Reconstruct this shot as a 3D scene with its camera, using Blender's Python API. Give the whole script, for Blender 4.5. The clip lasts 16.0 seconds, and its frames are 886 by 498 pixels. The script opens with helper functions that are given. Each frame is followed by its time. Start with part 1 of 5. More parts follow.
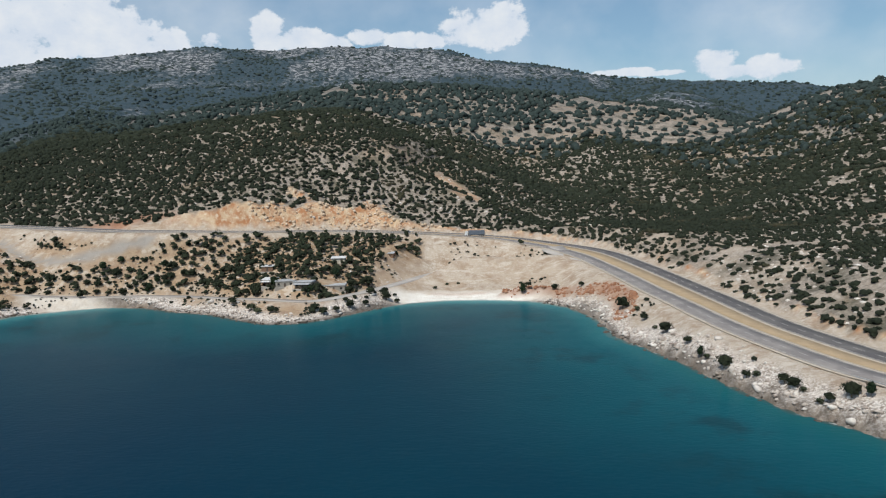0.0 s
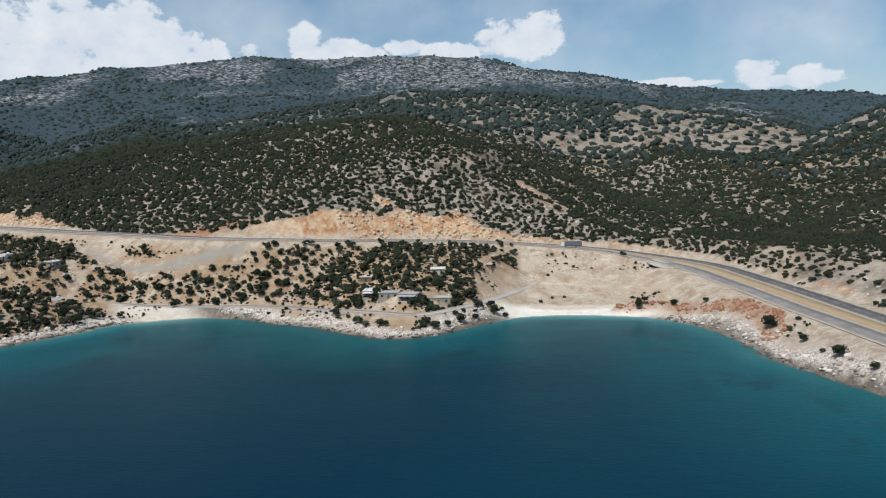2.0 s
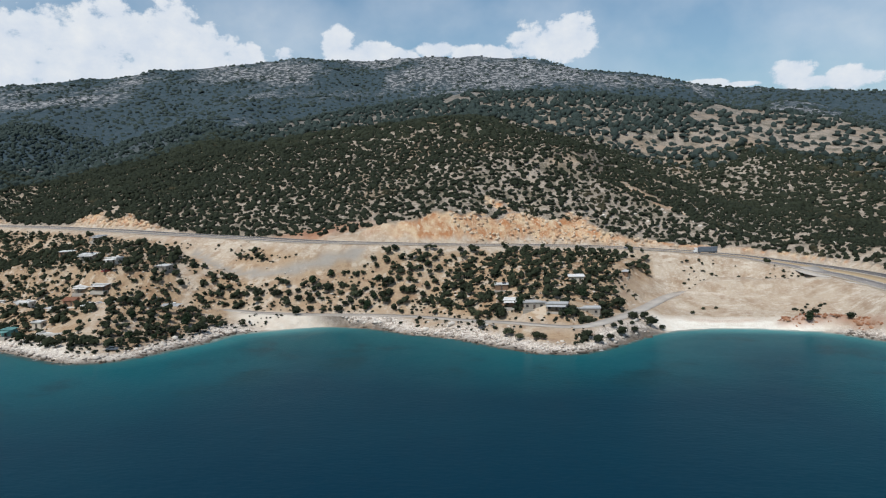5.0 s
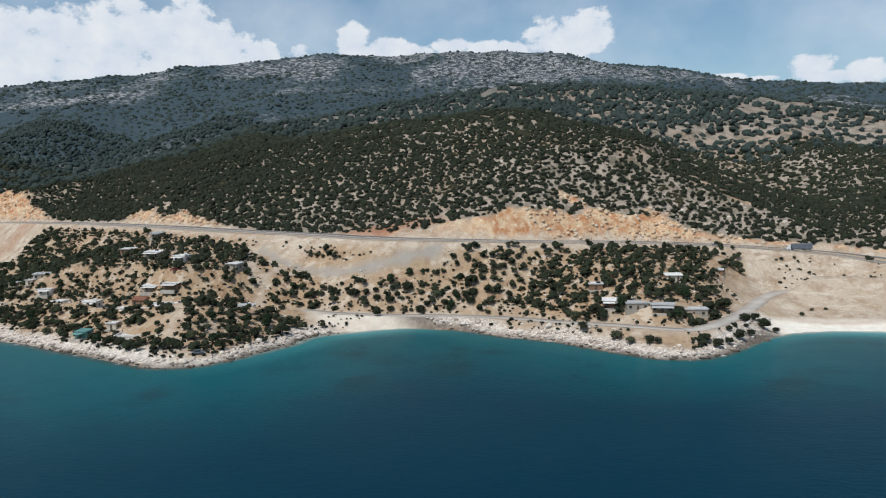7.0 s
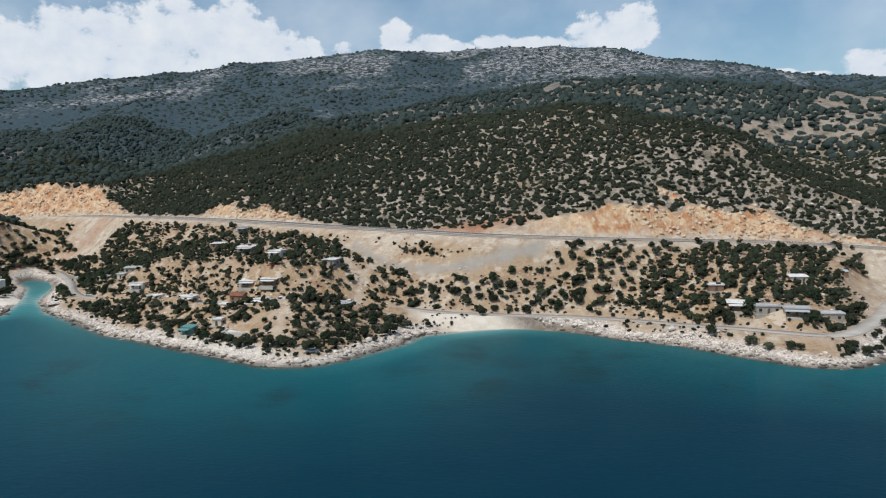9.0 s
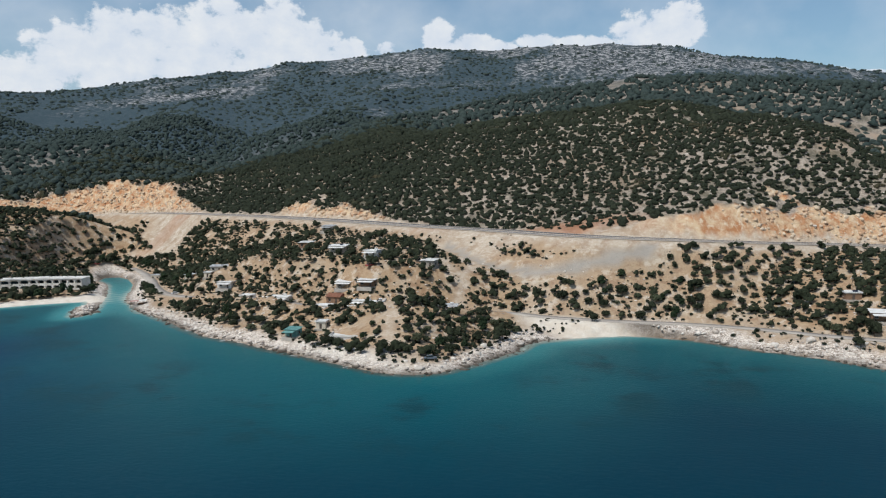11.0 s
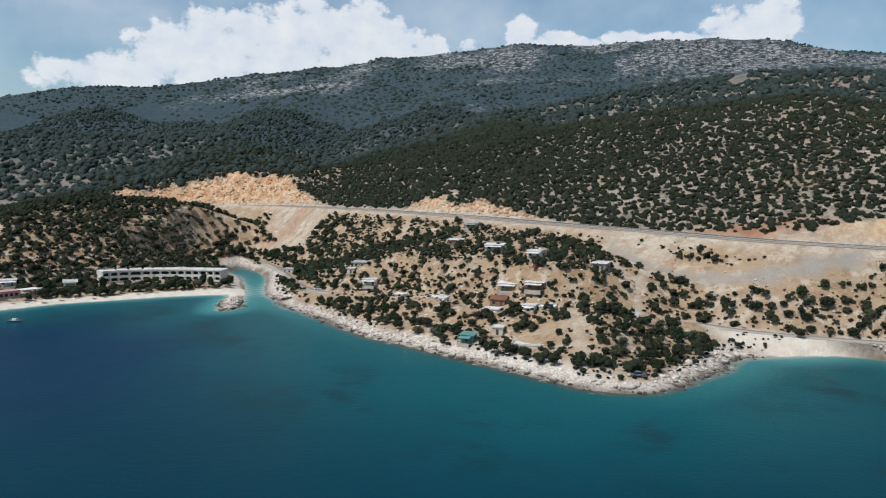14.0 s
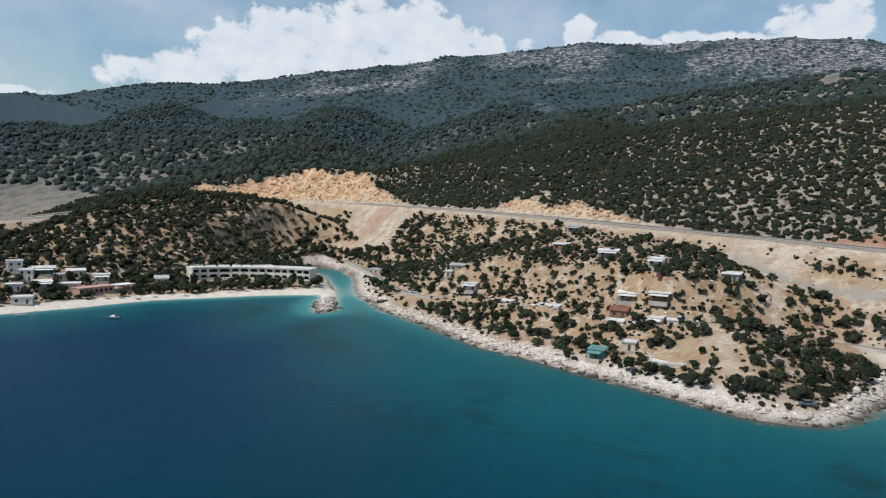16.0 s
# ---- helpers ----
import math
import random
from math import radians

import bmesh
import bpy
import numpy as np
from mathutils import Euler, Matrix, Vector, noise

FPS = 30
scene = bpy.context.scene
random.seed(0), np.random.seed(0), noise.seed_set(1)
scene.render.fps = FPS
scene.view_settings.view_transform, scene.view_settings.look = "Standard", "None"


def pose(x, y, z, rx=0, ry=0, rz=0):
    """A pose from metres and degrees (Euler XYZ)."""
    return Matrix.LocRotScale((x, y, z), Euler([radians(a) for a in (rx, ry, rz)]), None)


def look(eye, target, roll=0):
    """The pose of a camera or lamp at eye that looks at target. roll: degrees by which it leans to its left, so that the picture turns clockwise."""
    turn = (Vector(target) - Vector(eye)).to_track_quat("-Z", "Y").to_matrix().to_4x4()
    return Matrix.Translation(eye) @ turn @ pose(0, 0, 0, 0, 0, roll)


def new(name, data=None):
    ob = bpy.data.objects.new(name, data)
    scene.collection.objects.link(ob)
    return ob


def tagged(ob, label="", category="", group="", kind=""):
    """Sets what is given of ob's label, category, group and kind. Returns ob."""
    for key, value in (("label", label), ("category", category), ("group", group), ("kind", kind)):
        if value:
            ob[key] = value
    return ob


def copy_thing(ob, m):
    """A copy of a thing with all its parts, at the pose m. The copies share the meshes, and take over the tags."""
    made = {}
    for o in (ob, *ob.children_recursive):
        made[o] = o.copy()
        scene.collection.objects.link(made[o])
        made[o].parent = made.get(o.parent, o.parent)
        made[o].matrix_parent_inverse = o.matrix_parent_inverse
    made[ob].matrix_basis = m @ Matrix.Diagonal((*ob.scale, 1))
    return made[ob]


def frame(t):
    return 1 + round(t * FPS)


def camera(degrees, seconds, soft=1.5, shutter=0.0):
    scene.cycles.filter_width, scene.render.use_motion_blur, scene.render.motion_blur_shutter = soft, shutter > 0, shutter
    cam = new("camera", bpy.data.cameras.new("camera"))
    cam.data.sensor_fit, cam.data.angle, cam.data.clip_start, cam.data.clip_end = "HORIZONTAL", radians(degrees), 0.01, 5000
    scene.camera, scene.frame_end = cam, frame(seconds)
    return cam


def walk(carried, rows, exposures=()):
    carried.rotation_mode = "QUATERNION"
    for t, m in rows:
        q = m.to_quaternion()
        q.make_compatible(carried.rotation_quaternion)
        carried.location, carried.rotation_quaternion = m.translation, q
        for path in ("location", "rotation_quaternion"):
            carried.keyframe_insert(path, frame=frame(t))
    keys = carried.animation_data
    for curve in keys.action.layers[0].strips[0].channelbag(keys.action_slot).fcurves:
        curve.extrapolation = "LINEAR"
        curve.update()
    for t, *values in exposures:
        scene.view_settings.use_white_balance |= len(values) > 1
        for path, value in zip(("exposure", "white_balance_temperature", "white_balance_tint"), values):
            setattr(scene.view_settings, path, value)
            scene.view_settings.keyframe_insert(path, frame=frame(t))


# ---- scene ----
cam = camera(62.0, 16.0, soft=1.2)
PATH = [
    (0, (20.90, 5.68, 57.62), (13.73, 105.06, 49.23), -1.71),
    (0.5, (11.40, 9.67, 57.54), (3.16, 109.00, 49.49), -1.60),
    (1, (1.72, 13.82, 57.60), (-7.71, 113.08, 49.91), -1.55),
    (1.5, (-7.66, 17.82, 57.58), (-18.11, 117.00, 50.22), -1.46),
    (2, (-17.21, 21.40, 57.66), (-28.89, 120.47, 50.70), -1.32),
    (2.5, (-26.17, 24.26, 57.78), (-39.09, 123.20, 51.16), -1.23),
    (3, (-35.45, 27.33, 58.02), (-49.36, 126.16, 51.78), -1.21),
    (3.5, (-44.48, 30.34, 58.34), (-59.01, 129.08, 52.16), -1.15),
    (4, (-53.85, 33.46, 58.52), (-68.88, 132.13, 52.22), -1.16),
    (6.5, (-98.92, 51.00, 58.40), (-116.11, 149.27, 51.52), -1.20),
    (7, (-108.02, 53.65, 58.32), (-125.90, 151.79, 51.31), -1.25),
    (7.5, (-115.54, 55.44, 58.20), (-134.44, 153.38, 51.07), -1.16),
    (8, (-123.50, 57.09, 58.12), (-143.88, 154.73, 50.90), -1.10),
    (8.5, (-131.50, 58.67, 58.09), (-153.32, 155.99, 50.79), -1.04),
    (9, (-139.45, 60.13, 58.10), (-162.71, 157.11, 50.76), -0.95),
    (11.5, (-178.93, 69.37, 57.99), (-208.85, 164.50, 50.63), -0.51),
    (12, (-186.55, 71.01, 57.96), (-217.99, 165.64, 50.50), -0.40),
    (12.5, (-193.91, 72.58, 57.90), (-227.07, 166.62, 50.35), -0.23),
    (13, (-201.42, 74.11, 57.82), (-236.41, 167.48, 50.24), -0.03),
    (13.5, (-208.75, 75.71, 57.70), (-245.37, 168.45, 50.09), 0.19),
    (14, (-216.53, 77.39, 57.45), (-254.89, 169.42, 49.78), 0.44),
    (14.5, (-223.91, 79.07, 57.29), (-263.84, 170.43, 49.60), 0.71),
    (15, (-231.64, 80.92, 57.31), (-273.30, 171.51, 49.58), 0.88),
    (15.5, (-239.09, 82.70, 57.41), (-282.25, 172.57, 49.62), 1.15),
    (16, (-247.11, 84.85, 57.30), (-291.91, 173.91, 49.46), 1.45),
]
walk(cam, [(t, look(eye, target, roll)) for t, eye, target, roll in PATH],
     exposures=[(0.0, -0.08, 6250, 9), (16.0, -0.08, 6250, 9)])

# ---- light: high summer sun behind the viewer, blue sky with cumulus banks over the ridge ----
SUN_AZ, SUN_EL = radians(205.0), radians(58.0)
to_sun = Vector((math.sin(SUN_AZ) * math.cos(SUN_EL), math.cos(SUN_AZ) * math.cos(SUN_EL), math.sin(SUN_EL)))
sun = new("sun", bpy.data.lights.new("sun", "SUN"))
sun.data.energy, sun.data.angle, sun.data.color = 3.5, radians(0.55), (1.0, 0.95, 0.87)
sun.matrix_world = to_sun.to_track_quat("Z", "Y").to_matrix().to_4x4()

# azimuth, elevation, half width, half height of each heap of cloud, in degrees
CLOUDS = [(-34.9, 10.4, 4.0, 2.2), (-30.6, 11.0, 3.2, 2.1), (-40.0, 10.6, 2.8, 2.4), (-42.6, 9.7, 3.6, 2.0), (-36.7, 9.4, 6.5, 1.2), (-27.8, 10.3, 3.6, 1.2), (-36.7, 10.0, 4.4, 1.6), (-40.8, 8.7, 4.8, 1.0),
          (-38.7, 9.6, 4.8, 2.4), (-37.3, 11.5, 1.8, 2.2), (-32.7, 11.8, 2.4, 2.5), (-28.7, 12.2, 2.0, 2.5), (-26.2, 11.2, 2.4, 1.8), (-24.2, 10.6, 2.0, 1.2), (-20.8, 11.0, 0.8, 0.6), (-16.8, 11.7, 1.3, 1.5), (-14.5, 11.1, 2.0, 0.9),
          (-12.1, 10.9, 1.4, 0.6), (-9.3, 11.4, 1.6, 0.6), (-6.7, 11.0, 1.6, 0.6), (-4.8, 11.0, 1.4, 0.6), (-2.4, 11.5, 1.6, 1.0), (0.3, 11.9, 3.0, 1.7), (16.0, 8.3, 1.6, 0.9), (17.5, 7.5, 2.4, 0.5), (19.8, 7.6, 1.8, 0.8),
          (9.7, 8.0, 2.4, 0.3), (12.4, 7.8, 2.0, 0.2), (-47.1, 7.9, 4.4, 1.3), (-43.2, 8.9, 2.8, 1.2), (-57.0, 5.9, 2.8, 0.4)]


def build_world():
    world = bpy.data.worlds.new("sky")
    world.use_nodes = True
    scene.world = world
    nt = world.node_tree
    nt.nodes.clear()
    N, L = nt.nodes.new, nt.links.new

    def m(op, a, b=None, c=None):
        n = N("ShaderNodeMath")
        n.operation = op
        for i, v in enumerate((a, b, c)):
            if v is None:
                continue
            if isinstance(v, (int, float)):
                n.inputs[i].default_value = v
            else:
                L(v, n.inputs[i])
        return n.outputs[0]

    sky = N("ShaderNodeTexSky")
    sky.sky_type, sky.sun_disc, sky.sun_elevation, sky.sun_rotation = "NISHITA", False, SUN_EL, SUN_AZ
    sky.air_density, sky.dust_density, sky.ozone_density = 1.0, 1.6, 0.7
    tc = N("ShaderNodeTexCoord")
    sep = N("ShaderNodeSeparateXYZ")
    L(tc.outputs["Generated"], sep.inputs[0])
    az = m("MULTIPLY", m("ARCTAN2", sep.outputs[0], sep.outputs[1]), 57.2958)
    el = m("MULTIPLY", m("ARCSINE", sep.outputs[2]), 57.2958)
    heap = None
    for a, e, wa, we in CLOUDS:
        u = m("DIVIDE", m("SUBTRACT", az, a), wa)
        v = m("DIVIDE", m("SUBTRACT", el, e), we)
        d = m("SUBTRACT", 1.0, m("ADD", m("MULTIPLY", u, u), m("MULTIPLY", v, v)))
        heap = d if heap is None else m("MAXIMUM", heap, d)
    heap = m("MAXIMUM", heap, -1.2)
    co = N("ShaderNodeCombineXYZ")
    L(az, co.inputs[0]), L(m("MULTIPLY", el, 1.25), co.inputs[1])
    big = N("ShaderNodeTexNoise")
    big.inputs["Scale"].default_value, big.inputs["Detail"].default_value, big.inputs["Roughness"].default_value = 0.5, 9, 0.62
    L(co.outputs[0], big.inputs["Vector"])
    vor = N("ShaderNodeTexVoronoi")
    vor.inputs["Scale"].default_value = 0.55
    L(co.outputs[0], vor.inputs["Vector"])
    edge = m("ADD", heap, m("MULTIPLY", m("SUBTRACT", big.outputs[0], 0.5), 4.4))
    edge = m("SUBTRACT", edge, m("MULTIPLY", vor.outputs["Distance"], 0.35))
    mask = N("ShaderNodeMapRange")
    mask.interpolation_type = "SMOOTHSTEP"
    mask.inputs["From Min"].default_value, mask.inputs["From Max"].default_value = -0.55, 0.25
    L(edge, mask.inputs["Value"])
    # thin veil of high cloud and sea haze
    veil = N("ShaderNodeTexNoise")
    veil.inputs["Scale"].default_value, veil.inputs["Detail"].default_value = 0.11, 5
    L(co.outputs[0], veil.inputs["Vector"])
    thin = N("ShaderNodeMapRange")
    thin.inputs["From Min"].default_value, thin.inputs["From Max"].default_value, thin.inputs["To Max"].default_value = 0.36, 0.8, 0.55
    L(veil.outputs[0], thin.inputs["Value"])
    up = N("ShaderNodeMapRange")
    up.inputs["From Min"].default_value, up.inputs["From Max"].default_value, up.inputs["To Min"].default_value, up.inputs["To Max"].default_value = 20, 45, 1.0, 0.0
    L(el, up.inputs["Value"])
    cover = m("MAXIMUM", m("MULTIPLY", mask.outputs[0], 0.96), m("MULTIPLY", thin.outputs[0], up.outputs[0]))
    cover = m("MULTIPLY", cover, up.outputs[0])
    tone = N("ShaderNodeMapRange")
    tone.inputs["From Min"].default_value, tone.inputs["From Max"].default_value = 0.25, 0.8
    L(m("SUBTRACT", big.outputs[0], m("MULTIPLY", vor.outputs["Distance"], 0.25)), tone.inputs["Value"])
    white = N("ShaderNodeMix")
    white.data_type = "RGBA"
    white.inputs[6].default_value, white.inputs[7].default_value = (5.9, 6.3, 6.9, 1), (7.7, 7.6, 7.4, 1)
    L(tone.outputs[0], white.inputs[0])
    mix = N("ShaderNodeMix")
    mix.data_type = "RGBA"
    air = N("ShaderNodeMix")
    air.data_type, air.blend_type = "RGBA", "MULTIPLY"
    air.inputs[0].default_value, air.inputs[7].default_value = 1.0, (0.90, 1.0, 0.98, 1)
    L(sky.outputs[0], air.inputs[6])
    L(cover, mix.inputs[0]), L(air.outputs[2], mix.inputs[6]), L(white.outputs[2], mix.inputs[7])
    bg, out = N("ShaderNodeBackground"), N("ShaderNodeOutputWorld")
    bg.inputs["Strength"].default_value = 0.122
    L(mix.outputs[2], bg.inputs["Color"]), L(bg.outputs[0], out.inputs[0])


build_world()


# ---- materials ----
class Mat:
    """A small wrapper to write node materials."""

    def __init__(self, name, rough=0.9, spec=0.3):
        self.mat = bpy.data.materials.new(name)
        self.mat.use_nodes = True
        self.nt = self.mat.node_tree
        self.bsdf = self.nt.nodes["Principled BSDF"]
        self.bsdf.inputs["Roughness"].default_value = rough
        self.bsdf.inputs["Specular IOR Level"].default_value = spec

    def node(self, kind, **values):
        n = self.nt.nodes.new(kind)
        for k, v in values.items():
            n.inputs[k.replace("_", " ")].default_value = v
        return n

    def link(self, a, b):
        self.nt.links.new(a, b)

    def coords(self):
        g = self.node("ShaderNodeNewGeometry")
        return g.outputs["Position"]

    def local(self):
        return self.node("ShaderNodeTexCoord").outputs["Object"]

    def noise(self, scale, detail=4.0, rough=0.55, vec=None, stretch=None):
        n = self.node("ShaderNodeTexNoise", Scale=scale, Detail=detail, Roughness=rough)
        v = vec or self.coords()
        if stretch:
            mp = self.node("ShaderNodeMapping")
            mp.inputs["Scale"].default_value = stretch
            self.link(v, mp.inputs["Vector"])
            v = mp.outputs[0]
        self.link(v, n.inputs["Vector"])
        return n.outputs[0]

    def ramp(self, value, lo, hi, a=0.0, b=1.0):
        n = self.node("ShaderNodeMapRange")
        for i, x in zip((1, 2, 3, 4), (lo, hi, a, b)):
            n.inputs[i].default_value = x
        n.interpolation_type = "SMOOTHSTEP"
        self.link(value, n.inputs[0])
        return n.outputs[0]

    def math(self, op, a, b):
        n = self.node("ShaderNodeMath")
        n.operation = op
        for i, v in enumerate((a, b)):
            if isinstance(v, (int, float)):
                n.inputs[i].default_value = v
            else:
                self.link(v, n.inputs[i])
        return n.outputs[0]

    def mix(self, fac, a, b, mode="MIX"):
        n = self.node("ShaderNodeMix")
        n.data_type, n.blend_type = "RGBA", mode
        for i, v in ((0, fac), (6, a), (7, b)):
            if isinstance(v, (int, float)):
                n.inputs[i].default_value = v
            elif isinstance(v, tuple):
                n.inputs[i].default_value = (*v, 1.0)
            else:
                self.link(v, n.inputs[i])
        return n.outputs[2]

    def attr(self, name):
        n = self.node("ShaderNodeAttribute")
        n.attribute_name = name
        return n.outputs["Fac"]

    def done(self, colour, bump=None, strength=0.4, distance=0.2):
        if isinstance(colour, tuple):
            self.bsdf.inputs["Base Color"].default_value = (*colour, 1.0)
        else:
            self.link(colour, self.bsdf.inputs["Base Color"])
        if bump is not None:
            b = self.node("ShaderNodeBump", Strength=strength, Distance=distance)
            self.link(bump, b.inputs["Height"])
            self.link(b.outputs[0], self.bsdf.inputs["Normal"])
        return self.mat


def worn(name, base, other, scale=1.5, rough=0.85, spec=0.3, bump=0.3, vary=0.0):
    """A plain surface with blotches, fine grain and per-object variation."""
    m = Mat(name, rough, spec)
    c = m.mix(m.ramp(m.noise(scale, 5), 0.35, 0.7), base, other)
    c = m.mix(m.ramp(m.noise(scale * 9, 3), 0.3, 0.75, 0, 0.35), c, tuple(x * 0.6 for x in base))
    if vary:
        r = m.node("ShaderNodeObjectInfo").outputs["Random"]
        c = m.mix(m.ramp(r, 0, 1, 0, vary), c, tuple(x * 0.55 for x in other))
    return m.done(c, m.noise(scale * 6, 4), bump, 0.05)


# ---- plan: shore, roads, ridges ----
SHORE = np.array([(400, -400), (230, -20), (160, 90), (120, 146), (104, 169), (98, 179), (91, 193), (86, 208), (82, 224), (79, 240), (74, 252), (68, 266), (63, 282), (65, 308), (60, 330),
                  (52, 351), (40, 366), (26, 373), (-2, 376), (-16, 374), (-28, 366), (-42, 348), (-55, 327), (-68, 317), (-83, 319), (-92, 324), (-103, 334), (-117, 346), (-136, 352),
                  (-154, 366), (-179, 374), (-193, 370), (-206, 360), (-217, 350), (-224, 329), (-230, 312), (-236, 300), (-243, 291), (-258, 289), (-275, 296), (-295, 305), (-314, 314),
                  (-340, 325), (-355, 332), (-376, 345), (-398, 362), (-416, 373), (-436, 387), (-474, 428), (-504, 472), (-528, 498), (-553, 517), (-562, 508), (-548, 492), (-529, 476), (-507, 453),
                  (-468, 402), (-447, 370), (-446, 362), (-453, 361), (-480, 403), (-486, 403), (-506, 386), (-521, 363), (-536, 341), (-543, 317), (-552, 285), (-570, 230), (-620, 120), (-720, 0), (-860, -400)], float)
LAND_RING = np.array([(-4000, -400), (-4000, 6000), (4000, 6000), (4000, -400)], float)
# centre line of the dual carriageway: x, y, height, half of the distance between the two carriageways
HIGHWAY = [(330, -330, 7, 10), (240, -90, 7, 10), (178, 60, 7, 10), (145, 140, 7.1, 9.5), (128, 182, 7.4, 9), (119, 204, 7.6, 9), (113, 225, 8.1, 9), (106, 254, 9.1, 9), (101, 296, 10.2, 9.5), (97, 324, 11.2, 10),
           (92, 360, 12.7, 10), (86, 395, 14.4, 10), (77, 427, 17, 10), (65, 453, 18.6, 9.5), (49, 467, 20.8, 9), (26, 476, 24, 8.5), (-6, 478, 27, 8), (-40, 474, 29.6, 7), (-73, 468, 31.5, 6.5), (-98, 457, 32.8, 6), (-120, 446, 33.7, 6),
           (-157, 433, 35.5, 6), (-200, 431, 37, 6), (-224, 438, 37.8, 6), (-256, 450, 39, 6), (-292, 460, 40.4, 6), (-325, 473, 41.5, 6), (-370, 497, 42.8, 6), (-447, 542, 44, 6), (-480, 562, 44.3, 6), (-551, 602, 44.6, 6),
           (-620, 640, 44.4, 6), (-690, 664, 43, 6), (-752, 650, 40.5, 6), (-800, 602, 37.5, 6), (-806, 546, 34.5, 6), (-772, 484, 33.5, 6), (-742, 436, 32.5, 6), (-730, 384, 31, 6), (-770, 300, 26, 6), (-870, 150, 20, 6), (-1060, 0, 15, 6)]
# narrow roads: x, y, height
COAST_ROAD = [(66, 438, 17.2), (51, 434, 14.8), (34, 434, 12.8), (15, 443, 10.3), (-6, 442, 8.1), (-18, 429, 7.3), (-33, 396, 6.4), (-48, 365, 6.2), (-64, 344, 6.0), (-80, 347, 6.0), (-95, 353, 6.0), (-113, 360, 5.6), (-138, 374, 4.9), (-164, 380, 4.7), (-190, 379, 4.9), (-217, 378, 5.7), (-234, 381, 6.4), (-253, 373, 7.1), (-265, 363, 7.3), (-283, 360, 7.7), (-301, 357, 8.0), (-324, 366, 8.0), (-336, 376, 8.0), (-351, 378, 7.9), (-372, 391, 7.1), (-393, 403, 6.3), (-408, 399, 5.8), (-434, 412, 5.1), (-463, 440, 4.7), (-497, 479, 4.3), (-541, 523, 4.2), (-572, 546, 4.4), (-590, 548, 4.6), (-600, 532, 4.8), (-596, 505, 4.8), (-590, 470, 5)]
OLD_ROAD = [(-176, 413, 30.2), (-188, 410.5, 28.2), (-201, 408, 26.6), (-216, 406, 25.0), (-232, 406.5, 24.0), (-246, 411, 24.6), (-258, 417, 26.0), (-268, 424, 28.2), (-277, 430, 30.5)]


def smooth_line(points, step=4.0):
    """A Catmull-Rom curve through the points, at about even steps."""
    p = np.array(points, float)
    p = np.vstack([2 * p[0] - p[1], p, 2 * p[-1] - p[-2]])
    out = []
    for i in range(1, len(p) - 2):
        n = max(2, int(np.linalg.norm(p[i + 1, :2] - p[i, :2]) / step))
        t = np.linspace(0, 1, n, endpoint=False)[:, None]
        a, b, c, d = p[i - 1], p[i], p[i + 1], p[i + 2]
        out.append(0.5 * (2 * b + (c - a) * t + (2 * a - 5 * b + 4 * c - d) * t * t + (3 * b - a - 3 * c + d) * t ** 3))
    return np.vstack(out + [p[-2][None]])


def line_distance(x, y, line, reach=None):
    """Distance to a polyline, the values along it at the nearest place, and the signed side (plus: left of its way).
    reach: how far off it matters; beyond it the distance given is the reach."""
    shape = np.shape(x)
    x, y = np.ravel(x).astype(float), np.ravel(y).astype(float)
    best, vals, side = np.full(x.shape, 1e9 if reach is None else float(reach)), np.zeros(x.shape + (line.shape[1],)), np.zeros(x.shape)
    order = np.argsort(y, kind="stable")
    ys = y[order]
    for a, b in zip(line[:-1], line[1:]):
        if reach is None:
            i = slice(None)
        else:
            lo, hi = np.searchsorted(ys, (min(a[1], b[1]) - reach, max(a[1], b[1]) + reach))
            i = order[lo:hi]
            i = i[(x[i] > min(a[0], b[0]) - reach) & (x[i] < max(a[0], b[0]) + reach)]
            if not len(i):
                continue
        ux, uy = b[0] - a[0], b[1] - a[1]
        k = np.clip(((x[i] - a[0]) * ux + (y[i] - a[1]) * uy) / (ux * ux + uy * uy + 1e-9), 0, 1)
        d = np.hypot(x[i] - a[0] - k * ux, y[i] - a[1] - k * uy)
        near = d < best[i]
        i = np.flatnonzero(near) if reach is None else i[near]
        best[i] = d[near]
        side[i] = ux * (y[i] - a[1]) - uy * (x[i] - a[0])
        vals[i] = a + (b - a) * k[near][:, None]
    return best.reshape(shape), vals.reshape(shape + (line.shape[1],)), side.reshape(shape)


def inside(x, y, ring):
    res = np.zeros(x.shape, bool)
    for a, b in zip(ring, np.roll(ring, -1, 0)):
        cross = (a[1] > y) != (b[1] > y)
        res ^= cross & (x < (b[0] - a[0]) * (y - a[1]) / (b[1] - a[1] + 1e-12) + a[0])
    return res


def lattice(ix, iy, seed):
    h = (ix * 374761393 + iy * 668265263 + seed * 2147483647) & 0xFFFFFFFF
    h = ((h ^ (h >> 13)) * 1274126177) & 0xFFFFFFFF
    return ((h ^ (h >> 16)) & 0xFFFF) / 65535.0


